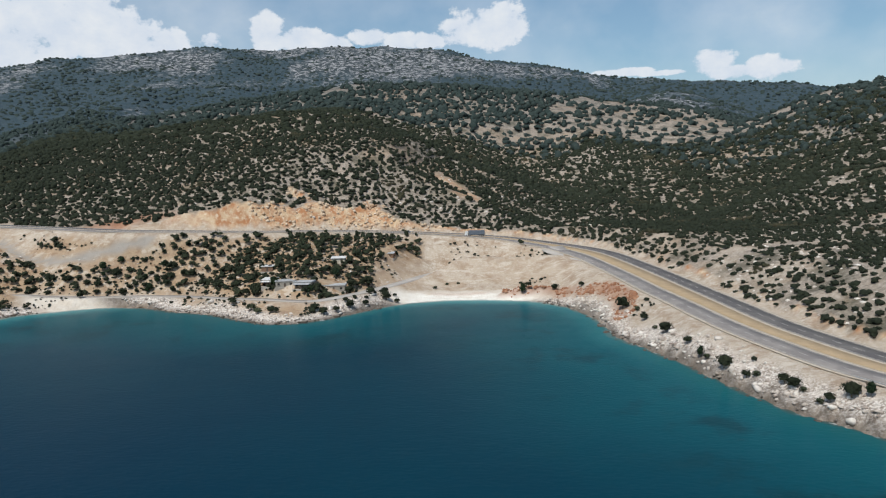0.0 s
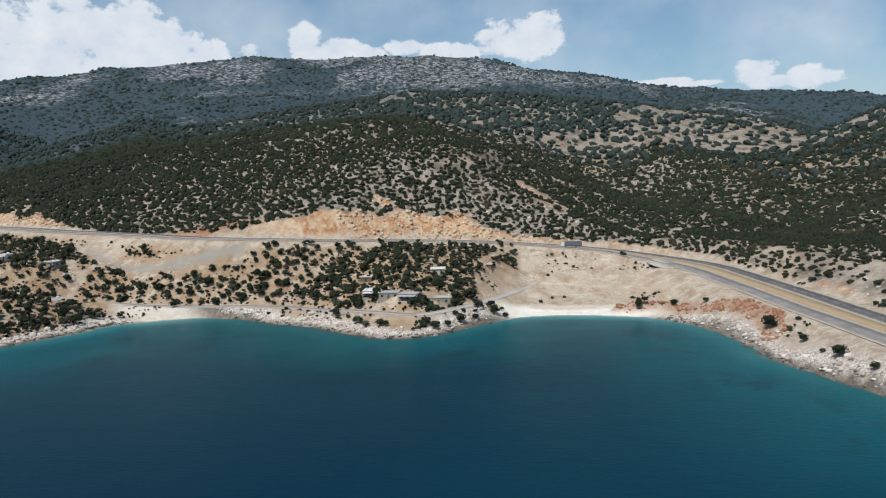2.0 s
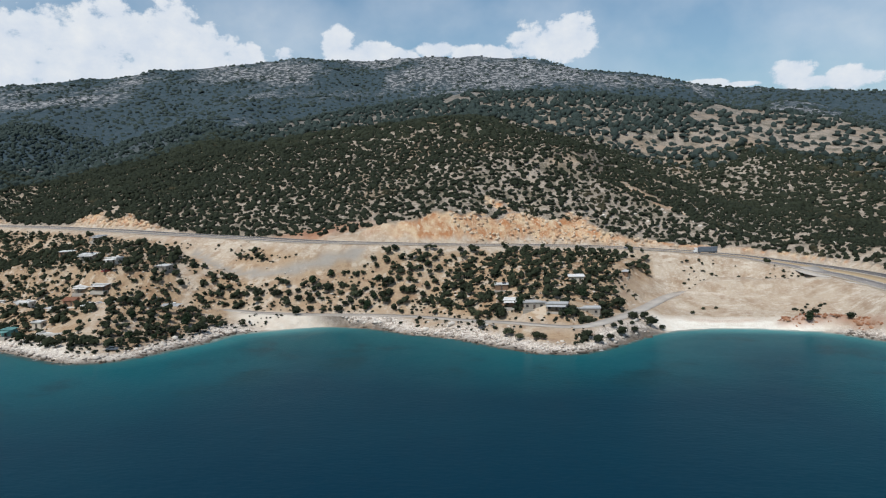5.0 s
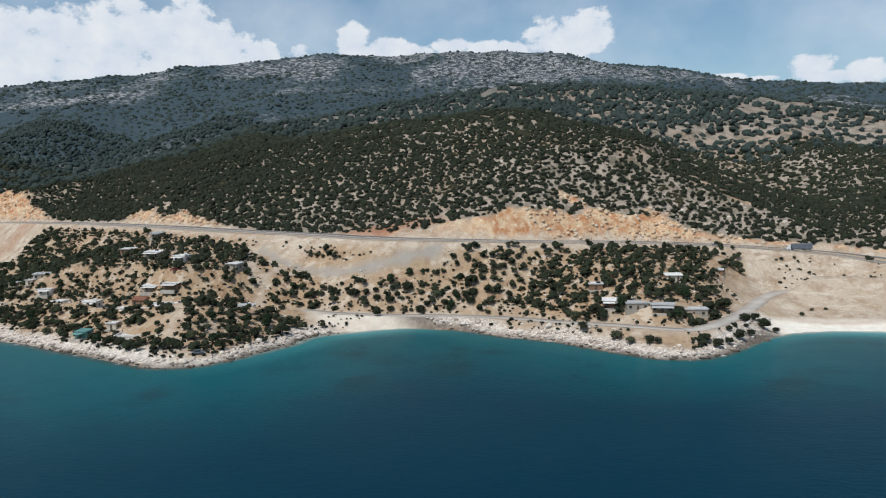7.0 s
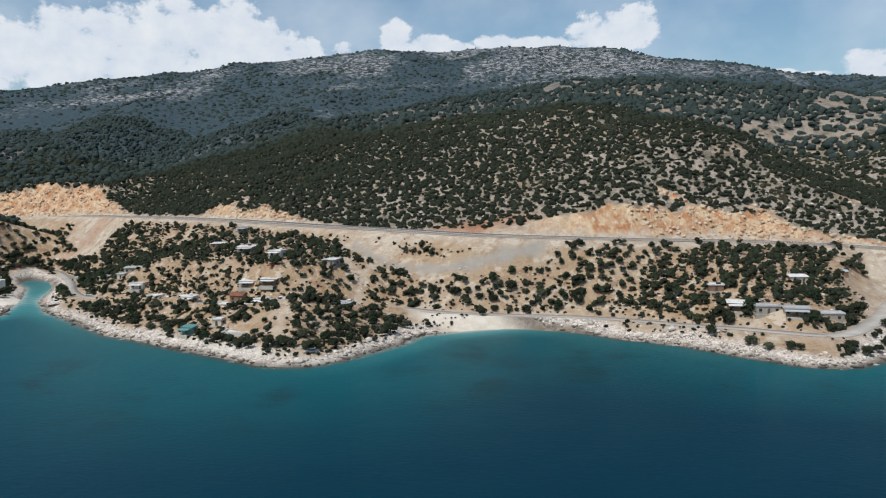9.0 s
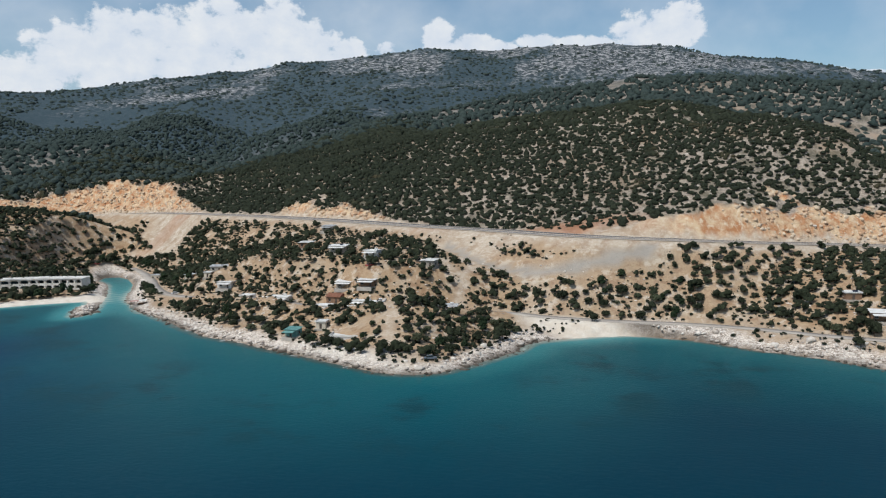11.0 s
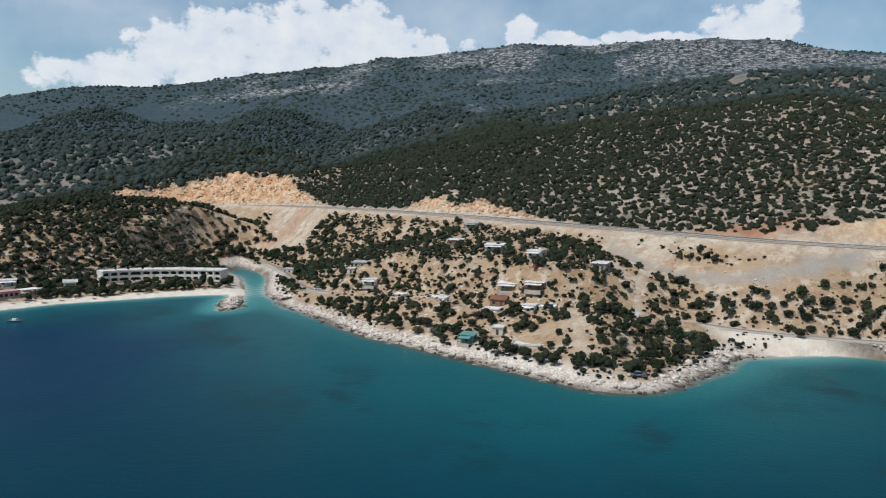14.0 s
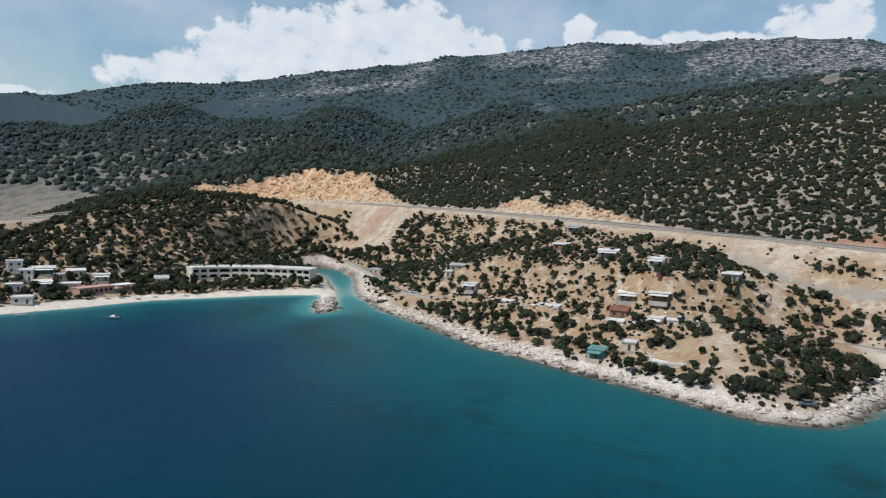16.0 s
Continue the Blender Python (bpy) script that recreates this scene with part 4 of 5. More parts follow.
def house(x, y, turn, w, d, h, wall, roof, label, style="flat", porch=True, extras=(), storeys=1):
    """A small house with walls, roof, windows, door, porch and roof-top things, standing on its plinth."""
    low = min(height_at(x + a * w / 2, y + b * d / 2) for a in (-1, 1) for b in (-1, 1))
    z = min(height_at(x, y), low + 0.9)
    root = new("house")
    root.matrix_world = pose(x, y, z, 0, 0, turn)
    foot = min(0.0, low - z) - 0.6
    part("plinth", box(bmesh.new(), 0, -0.3, foot, w + 1.0, d + 1.4, -foot + 0.15, 0.05), STONE, root)
    part("wall", box(bmesh.new(), 0, 0, 0.15, w, d, h * storeys, 0.04), wall, root)
    top = 0.15 + h * storeys
    if style == "flat":
        bm = boxes((0, 0, top, w + 0.7, d + 0.7, 0.22), bevel=0.03)
        for a, b, sx, sy in ((0, 1, w + 0.7, 0.2), (0, -1, w + 0.7, 0.2), (1, 0, 0.2, d + 0.3), (-1, 0, 0.2, d + 0.3)):
            box(bm, a * (w / 2 + 0.25), b * (d / 2 + 0.25), top + 0.22, sx, sy, 0.3)
        part("roof", bm, roof, root)
        top += 0.25
    elif style == "shed":
        bm = box(bmesh.new(), 0, 0, 0, w + 0.9, d + 1.1, 0.12, 0.02)
        for i in range(int(w / 0.6)):
            box(bm, -w / 2 + 0.3 + i * 0.6, 0, 0.12, 0.09, d + 1.1, 0.05)
        bm.transform(pose(0, 0, top + 0.28, 5.5, 0, 0))
        part("roof", bm, roof, root)
        top += 0.55
    else:
        bm = bmesh.new()
        rise = d * 0.26
        e, o = w / 2 + 0.45, d / 2 + 0.45
        vs = [bm.verts.new(p) for p in ((-e, -o, top), (e, -o, top), (e, o, top), (-e, o, top), (-e, 0, top + rise), (e, 0, top + rise))]
        for f in ((0, 1, 5, 4), (2, 3, 4, 5), (0, 4, 3), (1, 2, 5), (0, 3, 2, 1)):
            bm.faces.new([vs[i] for i in f])
        for i in range(9):
            k = i / 9
            box(bm, 0, -o + k * o, top + k * rise + 0.01, 2 * e, 0.12, 0.07)
            box(bm, 0, o - k * o, top + k * rise + 0.01, 2 * e, 0.12, 0.07)
        part("roof", bm, roof, root)
        part("ridge_cap", box(bmesh.new(), 0, 0, top + rise - 0.05, 2 * e + 0.1, 0.3, 0.14, 0.03), roof, root)
        top += rise
    for s in range(storeys):
        zz = 0.15 + h * s + 0.95
        n = max(1, int(w / 3.0))
        for i in range(n):
            px = -w / 2 + w * (i + 0.5) / n
            if s == 0 and i == n // 2:
                continue
            window(root, px, -d / 2, zz, 1.15, 1.15, 0)
        window(root, w / 2, 0, zz, 1.0, 1.1, 1)
        window(root, -w / 2, 0, zz, 1.0, 1.1, 3)
    dx = -w / 2 + w * (max(1, int(w / 3.0)) // 2 + 0.5) / max(1, int(w / 3.0))
    door = part("door", box(bmesh.new(), dx, -d / 2 - 0.02, 0.16, 0.95, 0.1, 2.05, 0.02), DARK_FRAME, root)
    part("handle", box(bmesh.new(), dx + 0.36, -d / 2 - 0.1, 1.15, 0.12, 0.06, 0.04), METAL, door)
    if porch:
        deep = 2.6
        part("porch_floor", box(bmesh.new(), 0, -d / 2 - deep / 2 - 0.7, foot, w * 0.9, deep, -foot + 0.1), CONCRETE, root)
        bm = box(bmesh.new(), 0, 0, 0, w * 0.92, deep + 0.4, 0.1)
        bm.transform(pose(0, -d / 2 - deep / 2 - 0.45, h * 0.86, 6, 0, 0))
        part("porch_roof", bm, roof, root)
        for px in (-0.43, 0, 0.43):
            bm = bmesh.new()
            rod(bm, (px * w, -d / 2 - deep - 0.4, 0.05), (px * w, -d / 2 - deep - 0.4, h * 0.82), 0.07, 0.06, 6)
            part("post", bm, DARK_FRAME, root)
    if "tank" in extras:
        bm = bmesh.new()
        rod(bm, (-0.7 + w * 0.2, d * 0.2, top + 0.75), (0.7 + w * 0.2, d * 0.2, top + 0.75), 0.36, 0.36, 12)
        tank = part("water_tank", bm, ROOF_WHITE, root, "white water tank on the roof")
        for sx in (-0.5, 0.5):
            part("stand_leg", box(bmesh.new(), w * 0.2 + sx, d * 0.2, top - 0.1, 0.08, 0.5, 0.55), METAL, tank)
    if "solar" in extras:
        bm = box(bmesh.new(), 0, 0, 0, 1.9, 1.1, 0.06)
        bm.transform(pose(w * 0.2, -d * 0.1, top + 0.35, 35, 0, 0))
        part("solar_panel", bm, PANEL, root, "dark solar water-heating panel")
    if "chimney" in extras:
        part("chimney", box(bmesh.new(), -w * 0.28, d * 0.2, top - 0.5, 0.5, 0.5, 1.3, 0.03), CREAM, root)
    tagged(root, label, "house", "houses of the shore hamlet")
    CLEAR.append((x, y, 0.55 * max(w, d) + 0.3))
    CLEAR.append((x - 3.4 * math.sin(radians(-turn)), y - 3.4 * math.cos(radians(turn)), 0.32 * w))
    return root


# x, y, turn, width, depth, height, wall, roof, style, porch, extras, storeys, label
HOUSES = [
    (-356, 429, 4, 7.1, 5.6, 2.9, BROWN, ROOF_WHITE, "shed", False, (), 1, "low house with a bright white roof on a bare slope"),
    (-361, 468, -3, 7.2, 5.6, 2.9, STONE, ROOF_GREY, "shed", True, (), 1, "small grey block house with a pale sheet roof among shrubs"),
    (-328, 409, 6, 8.6, 5.6, 2.9, STONE, ROOF_WHITE, "shed", True, ("solar",), 1, "wide dark-walled house with a pale sheet roof and solar panel"),
    (-304, 395, -5, 6.7, 5.6, 2.9, WHITE, ROOF_WHITE, "flat", True, ("tank",), 1, "white flat-roofed house with a roof tank"),
    (-299, 377, 2, 7.7, 5.6, 2.9, BROWN, ROOF_WHITE, "shed", True, ("tank",), 1, "house with a broad white sheet roof and dark porch"),
    (-275, 393, -8, 6.6, 5.6, 2.9, STONE, ROOF_WHITE, "shed", False, (), 1, "small house with a pale roof by an earth track"),
    (-312, 381, 4, 7.9, 5.6, 2.9, STONE, ROOF_WHITE, "shed", True, (), 1, "low house with a pale roof beside a large tree"),
    (-298, 366, -3, 5.7, 5.6, 2.6, CREAM, ROOF_WHITE, "flat", True, (), 1, "small cream house with a white flat roof"),
    (-291, 367, 6, 6.1, 5.6, 2.9, WHITE, ROOF_WHITE, "flat", False, ("tank", "solar"), 1, "white cube house with a tank and solar panel"),
    (-313, 372, -5, 6.7, 5.6, 2.9, BROWN, ROOF_TILE, "gable", False, (), 1, "brown house with a clay tile roof"),
    (-311, 356, 2, 6.5, 5.6, 2.9, STONE, ROOF_WHITE, "flat", False, (), 1, "low pale store house beside the tiled house"),
    (-301, 353, -8, 7.1, 5.6, 2.9, CREAM, ROOF_WHITE, "flat", True, (), 1, "long low pale house just above the shore road"),
    (-344, 377, 4, 9.5, 5.6, 2.9, WHITE, ROOF_WHITE, "flat", True, ("tank",), 1, "large white house with a flat terrace roof"),
    (-366, 384, -3, 6.0, 5.6, 2.6, WHITE, ROOF_WHITE, "flat", False, (), 1, "small white flat-roofed house between trees"),
    (-409, 427, 18, 9.9, 5.6, 2.9, STONE, ROOF_GREY, "shed", False, (), 1, "long low house with a pale grey sheet roof"),
    (-397, 414, 7, 7.8, 5.6, 2.9, WHITE, ROOF_WHITE, "flat", True, (), 1, "white house with a terrace half hidden by trees"),
    (-412, 420, 14, 4.0, 4.2, 2.6, CREAM, ROOF_WHITE, "flat", False, (), 1, "tiny pale shed beside a white house"),
    (-432, 431, 4, 4.8, 4.2, 2.6, CREAM, ROOF_GREY, "shed", False, (), 1, "small pale hut among dense trees"),
    (-260, 371, 4, 8.6, 5.6, 2.9, BROWN, ROOF_GREY, "shed", True, ("tank",), 1, "single dark house with a grey sheet roof above the road"),
    (-309, 324, -3, 5.0, 4.2, 2.6, TEAL, TEAL, "shed", True, (), 1, "teal-painted beach cabin above the rocks"),
    (-300, 331, 6, 4.0, 4.2, 2.6, CREAM, ROOF_WHITE, "flat", False, (), 1, "tiny pale hut near the shore"),
    (-495, 488, 7, 13.0, 5.6, 2.9, CREAM, ROOF_GREY, "flat", False, (), 1, "half-finished pale concrete house on a slope"),
    (-484, 493, 14, 7.2, 5.6, 2.9, CREAM, ROOF_WHITE, "flat", False, (), 1, "small pale house above the channel"),
    (-540, 448, 47, 7.1, 5.6, 2.9, WHITE, ROOF_WHITE, "shed", False, (), 1, "small white bungalow on the wooded knoll"),
    (-549, 441, 59, 7.9, 5.6, 2.9, STONE, ROOF_WHITE, "flat", False, (), 1, "low bungalow with a white roof on the wooded knoll"),
    (-559, 369, 52, 6.6, 5.6, 2.9, WHITE, ROOF_WHITE, "gable", False, (), 1, "small white gabled hut near the hotel"),
    (-595, 311, 61, 6.6, 5.6, 2.9, WHITE, ROOF_WHITE, "flat", False, (), 2, "white two-storey holiday house"),
    (-592, 324, 50, 10.4, 5.6, 2.9, TEAL, ROOF_WHITE, "shed", True, (), 1, "blue-grey holiday house with a white roof"),
    (-585, 337, 57, 8.6, 5.6, 2.9, WHITE, ROOF_WHITE, "shed", False, (), 1, "white holiday bungalow among trees"),
    (-586, 311, 47, 6.0, 5.6, 2.6, WHITE, ROOF_WHITE, "flat", False, ("tank",), 2, "narrow two-storey white house with a roof tank"),
    (-582, 326, 59, 5.4, 4.2, 2.6, CREAM, ROOF_WHITE, "flat", False, (), 1, "small cream bungalow in a garden"),
    (-576, 345, 52, 8.0, 5.6, 2.9, WHITE, ROOF_WHITE, "flat", True, (), 1, "white bungalow with a shaded porch"),
    (-577, 313, 61, 7.6, 5.6, 2.9, WHITE, ROOF_WHITE, "shed", True, (), 1, "white bungalow with a pitched sheet roof"),
    (-570, 323, 50, 8.3, 5.6, 2.9, CREAM, ROOF_WHITE, "flat", False, (), 1, "unfinished pale concrete bungalow"),
    (-579, 300, 57, 6.9, 5.6, 2.9, WHITE, ROOF_WHITE, "flat", False, (), 1, "small white bungalow behind the beach"),
    (-562, 293, 47, 8.4, 5.6, 2.9, WHITE, ROOF_WHITE, "flat", False, (), 1, "low white beach bar at the edge of the sand"),
    (-100, 388, 4, 5.9, 5.6, 2.6, BROWN, ROOF_WHITE, "flat", False, ("solar",), 1, "dark-walled house with a white roof edge"),
    (-94, 371, -3, 6.9, 5.6, 2.9, BROWN, ROOF_WHITE, "shed", True, (), 1, "house with a white sheet roof and shaded porch"),
    (-84, 364, 6, 9.1, 5.6, 2.9, STONE, ROOF_GREY, "flat", False, (), 1, "low grey flat-roofed house"),
    (-74, 362, -5, 9.1, 5.6, 2.9, STONE, ROOF_GREY, "flat", True, (), 1, "grey-walled house with a light flat roof beside the shore road"),
    (-61, 371, 2, 11.3, 5.6, 2.9, STONE, ROOF_GREY, "flat", False, (), 1, "long grey bungalow with a broad flat light roof"),
    (-42, 430, -8, 7.8, 5.6, 2.9, BROWN, ROOF_GREY, "shed", False, (), 1, "dark house under trees below the highway"),
    (-65, 402, 4, 7.1, 5.6, 2.9, CREAM, ROOF_WHITE, "shed", False, (), 1, "low pale-roofed house among shrubs"),
]
for row in HOUSES:
    house(*row[:8], row[12], row[8], row[9], row[10], row[11])


# ---- the white hotel on the beach ----
def hotel():
    """A long curved three-storey block with rows of arched balconies."""
    arc = smooth_line([(-503, 425, 0), (-516, 421.5, 0), (-532, 415, 0), (-545, 406.5, 0), (-553, 397, 0), (-557, 389, 0)], 4.2)[:, :2]
    root = new("hotel")
    base = 4.0
    root.matrix_world = pose(-530, 412, base)
    bays = len(arc) - 1
    for i in range(bays):
        a, b = arc[i] - (-530, 412), arc[i + 1] - (-530, 412)
        mid, d = (a + b) / 2, b - a
        ang = math.degrees(math.atan2(-d[1], -d[0]))
        L = float(np.hypot(*d)) + 0.03
        floors = 2
        hold = pose(mid[0], mid[1], 0, 0, 0, ang)
        bm = box(bmesh.new(), 0, 5.6, -1.5, L, 8.2, floors * 3.1 + 1.5 + 0.5)
        bm.transform(hold)
        bay = part("wing_bay", bm, WHITE, root)
        for f in range(floors):
            z = f * 3.1
            bm = bmesh.new()
            box(bm, 0, 0.7, z - 0.12, L, 1.7, 0.2)
            box(bm, 0, -0.08, z + 0.08, L, 0.14, 0.82)
            for sx in (-1, 1):
                box(bm, sx * (L / 2 - 0.22), 0.7, z + 0.08, 0.44, 1.7, 2.9)
            # arch: fan of wedges under the lintel
            r = L / 2 - 0.42
            n = 8
            for k in range(n):
                t0, t1 = math.pi * k / n, math.pi * (k + 1) / n
                vs = []
                for yy in (-0.12, 0.16):
                    vs += [bm.verts.new(p) for p in ((r * math.cos(t0), yy, z + 1.75 + 1.0 * math.sin(t0)), (r * math.cos(t1), yy, z + 1.75 + 1.0 * math.sin(t1)),
                                                     (r * math.cos(t1), yy, z + 2.99), (r * math.cos(t0), yy, z + 2.99))]
                for q in ((0, 1, 2, 3), (7, 6, 5, 4), (0, 4, 5, 1)):
                    bm.faces.new([vs[j] for j in q])
            bm.transform(hold)
            part("balcony", bm, WHITE, bay)
            bm = box(bmesh.new(), 0, 1.47, z + 0.1, L - 1.2, 0.06, 2.3)
            bm.transform(hold)
            part("balcony_door", bm, GLASS, bay, "dark glazed balcony door")
        bm = boxes((0, 4.6, floors * 3.1 + 0.12, L, 10.6, 0.16), (0, -0.55, floors * 3.1 + 0.12, L, 0.2, 0.75), (0, 9.8, floors * 3.1 + 0.12, L, 0.2, 0.75))
        bm.transform(hold)
        part("roof", bm, ROOF_WHITE, bay)
    tagged(root, "long curved white hotel with arched balconies beside the beach", "hotel")
    for p in arc:
        CLEAR.append((p[0] - 1.5, p[1] + 4, 7.5)), CLEAR.append((p[0] + 2.5, p[1] - 4, 4.5))


hotel()


def long_house(x, y, turn, w, d, h, label):
    """The beach restaurant: a pink walled hall with a white flat terrace roof and posts."""
    root = new("beach_restaurant")
    root.matrix_world = pose(x, y, height_at(x, y), 0, 0, turn)
    part("plinth", box(bmesh.new(), 0, 0, -1.2, w + 0.5, d + 0.5, 1.3), CONCRETE, root)
    part("wall", box(bmesh.new(), -w * 0.2, 0, 0.1, w * 0.6, d, h, 0.04), PINK, root)
    part("roof", box(bmesh.new(), -w * 0.2, 0, h + 0.1, w * 0.62, d + 0.8, 0.25, 0.04), PINK, root, "faded pink flat roof")
    part("terrace_roof", box(bmesh.new(), w * 0.3, 0.5, h - 0.25, w * 0.4, d, 0.2, 0.03), ROOF_WHITE, root, "white terrace roof")
    for i in range(6):
        bm = bmesh.new()
        px = w * 0.12 + i * w * 0.072
        rod(bm, (px, -d / 2 + 0.7, -0.2), (px, -d / 2 + 0.7, h - 0.2), 0.09, 0.09, 8)
        part("post", bm, WHITE, root)
    for i in range(7):
        window(root, -w * 0.47 + i * w * 0.085, -d / 2, 0.9, 1.5, 1.5, 0)
    tagged(root, label, "restaurant")
    CLEAR.append((x, y, w * 0.35)), CLEAR.append((x + w * 0.35 * math.cos(radians(turn)), y + w * 0.35 * math.sin(radians(turn)), 6)), CLEAR.append((x - w * 0.35 * math.cos(radians(turn)), y - w * 0.35 * math.sin(radians(turn)), 6))


long_house(-560, 334, 84, 30, 7, 3.2, "long low faded-pink beach restaurant with a white terrace")


# ---- small built things ----
def terrace():
    """The white concrete terrace on the headland, with low walls and steps."""
    root = new("terrace")
    x, y = -286, 322
    root.matrix_world = pose(x, y, height_at(x, y), 0, 0, 12)
    part("slab", boxes((0, 0, -1.6, 11, 8, 1.9), (5.5, 6, -1.4, 6, 7, 2.2), bevel=0.06), ROOF_WHITE, root)
    for bx, by, sx, sy in ((0, -4, 11, 0.3), (-5.5, 0, 0.3, 8), (8.4, 6, 0.3, 7)):
        part("parapet", box(bmesh.new(), bx, by, 0.28, sx, sy, 0.8, 0.03), WHITE, root)
    for i in range(4):
        part("step", box(bmesh.new(), -2 + i * 0.1, -4.6 - i * 0.4, -0.1 - i * 0.3, 2.2, 0.5, 0.3), CONCRETE, root)
    tagged(root, "bright white concrete terrace on the rocky headland", "terrace")
    CLEAR.append((x, y, 7)), CLEAR.append((x + 5, y + 7, 5))


terrace()


def beach_bar():
    root = new("beach_bar")
    x, y = -438, 394
    root.matrix_world = pose(x, y, height_at(x, y), 0, 0, 35)
    part("deck", box(bmesh.new(), 0, 0, -0.8, 8.5, 5, 1.0), CONCRETE, root)
    part("counter", box(bmesh.new(), 1.5, 1.2, 0.2, 4, 0.7, 1.0, 0.03), BROWN, root)
    part("awning", boxes((-1.8, 0, 2.5, 4.2, 4.6, 0.1)), PINK, root, "faded red cloth awning")
    part("shade_roof", boxes((2.3, 0, 2.7, 3.8, 4.6, 0.1)), ROOF_WHITE, root, "white shade roof")
    for px in (-3.8, -0.2, 4.1):
        for py in (-2.1, 2.1):
            bm = bmesh.new()
            rod(bm, (px, py, 0.2), (px, py, 2.6), 0.06, 0.06, 6)
            part("post", bm, DARK_FRAME, root)
    tagged(root, "small open beach bar with red and white awnings", "beach bar")
    CLEAR.append((x, y, 7))


beach_bar()

PAINT_WHITE = worn("vehicle_white", (0.72, 0.72, 0.71), (0.62, 0.61, 0.60), 1.0, rough=0.35, spec=0.5)
PAINT_DARK = worn("trailer_tarpaulin", (0.10, 0.12, 0.15), (0.15, 0.17, 0.20), 0.7, rough=0.6)
PAINT_RED = worn("vehicle_red", (0.30, 0.05, 0.04), (0.25, 0.05, 0.04), 1.0, rough=0.35, spec=0.5)
RUBBER = worn("tyre", (0.03, 0.03, 0.03), (0.045, 0.043, 0.04), 3.0)


def wheel(root, x, y, r, w):
    bm = bmesh.new()
    rod(bm, (x, y - w / 2, r), (x, y + w / 2, r), r, r, 14)
    t = part("wheel", bm, RUBBER, root)
    bm = bmesh.new()
    s = 1 if y > 0 else -1
    rod(bm, (x, y + s * w * 0.3, r), (x, y + s * w * 0.56, r), r * 0.55, r * 0.5, 10)
    part("rim", bm, METAL, t)


def road_pose(line, x, off):
    i = int(np.argmin(np.abs(line[:, 0] - x)))
    d = line[min(i + 1, len(line) - 1), :3] - line[i - 1, :3]
    n = np.array([-d[1], d[0]]) / np.hypot(d[0], d[1])
    return line[i, 0] + n[0] * off, line[i, 1] + n[1] * off, line[i, 2] + 0.07, math.degrees(math.atan2(d[1], d[0]))


def truck(x, off, flip):
    px, py, pz, a = road_pose(HIGHWAY_LINE, x, off)
    root = new("truck")
    root.matrix_world = pose(px, py, pz, 0, 0, a + flip)
    part("chassis", boxes((-1.5, 0, 0.75, 12.5, 0.9, 0.3)), DARK_FRAME, root)
    part("trailer", box(bmesh.new(), -2.6, 0, 1.1, 10.2, 2.5, 2.7, 0.05), PAINT_DARK, root, "dark blue-grey covered trailer")
    cab = part("cab", boxes((3.9, 0, 0.6, 2.1, 2.4, 1.3), (3.7, 0, 1.9, 1.7, 2.3, 1.3), bevel=0.08), PAINT_WHITE, root, "white cab")
    part("windscreen", box(bmesh.new(), 4.56, 0, 2.05, 0.06, 2.0, 0.8), GLASS, cab)
    part("bumper", box(bmesh.new(), 5.0, 0, 0.4, 0.16, 2.3, 0.4), DARK_FRAME, cab)
    for wx in (-6.6, -5.3, -4.0, 1.6, 3.9):
        for wy in (-1.05, 1.05):
            wheel(root, wx, wy, 0.5, 0.35)
    tagged(root, "articulated truck with white cab and dark trailer on the highway", "truck")


def car(m, paint, label, category="car", size=(4.3, 1.75, 1.45)):
    L, W, H = size
    root = new(category.replace(" ", "_"))
    root.matrix_world = m
    bm = bmesh.new()
    box(bm, 0, 0, 0.28, L, W, H * 0.45, 0.1)
    body = part("body", bm, paint, root)
    bm = bmesh.new()
    k = 0.93 if category == "van" else 0.56
    bmesh.ops.create_cone(bm, cap_ends=True, segments=4, radius1=0.707, radius2=0.58, depth=1, matrix=Matrix.Translation((-L * 0.05, 0, 0.28 + H * 0.64)) @ Matrix.Diagonal((L * k, W * 0.92, H * 0.42, 1)) @ pose(0, 0, 0, 0, 0, 45))
    part("cabin", bm, GLASS if category == "car" else paint, root)
    part("roof_panel", box(bmesh.new(), -L * 0.05, 0, 0.26 + H * 0.85, L * k * 0.8, W * 0.74, 0.05), paint, root)
    for s in (-1, 1):
        part("window", box(bmesh.new(), -L * 0.05, s * W * 0.43, 0.28 + H * 0.5, L * k * 0.8, 0.05, H * 0.26), GLASS, root)
        part("headlight", box(bmesh.new(), L / 2 - 0.02, s * W * 0.36, 0.62, 0.08, 0.3, 0.16), ROOF_WHITE, body)
        for wx in (-0.31, 0.31):
            wheel(root, wx * L, s * W * 0.44, 0.32, 0.22)
    tagged(root, label, category)


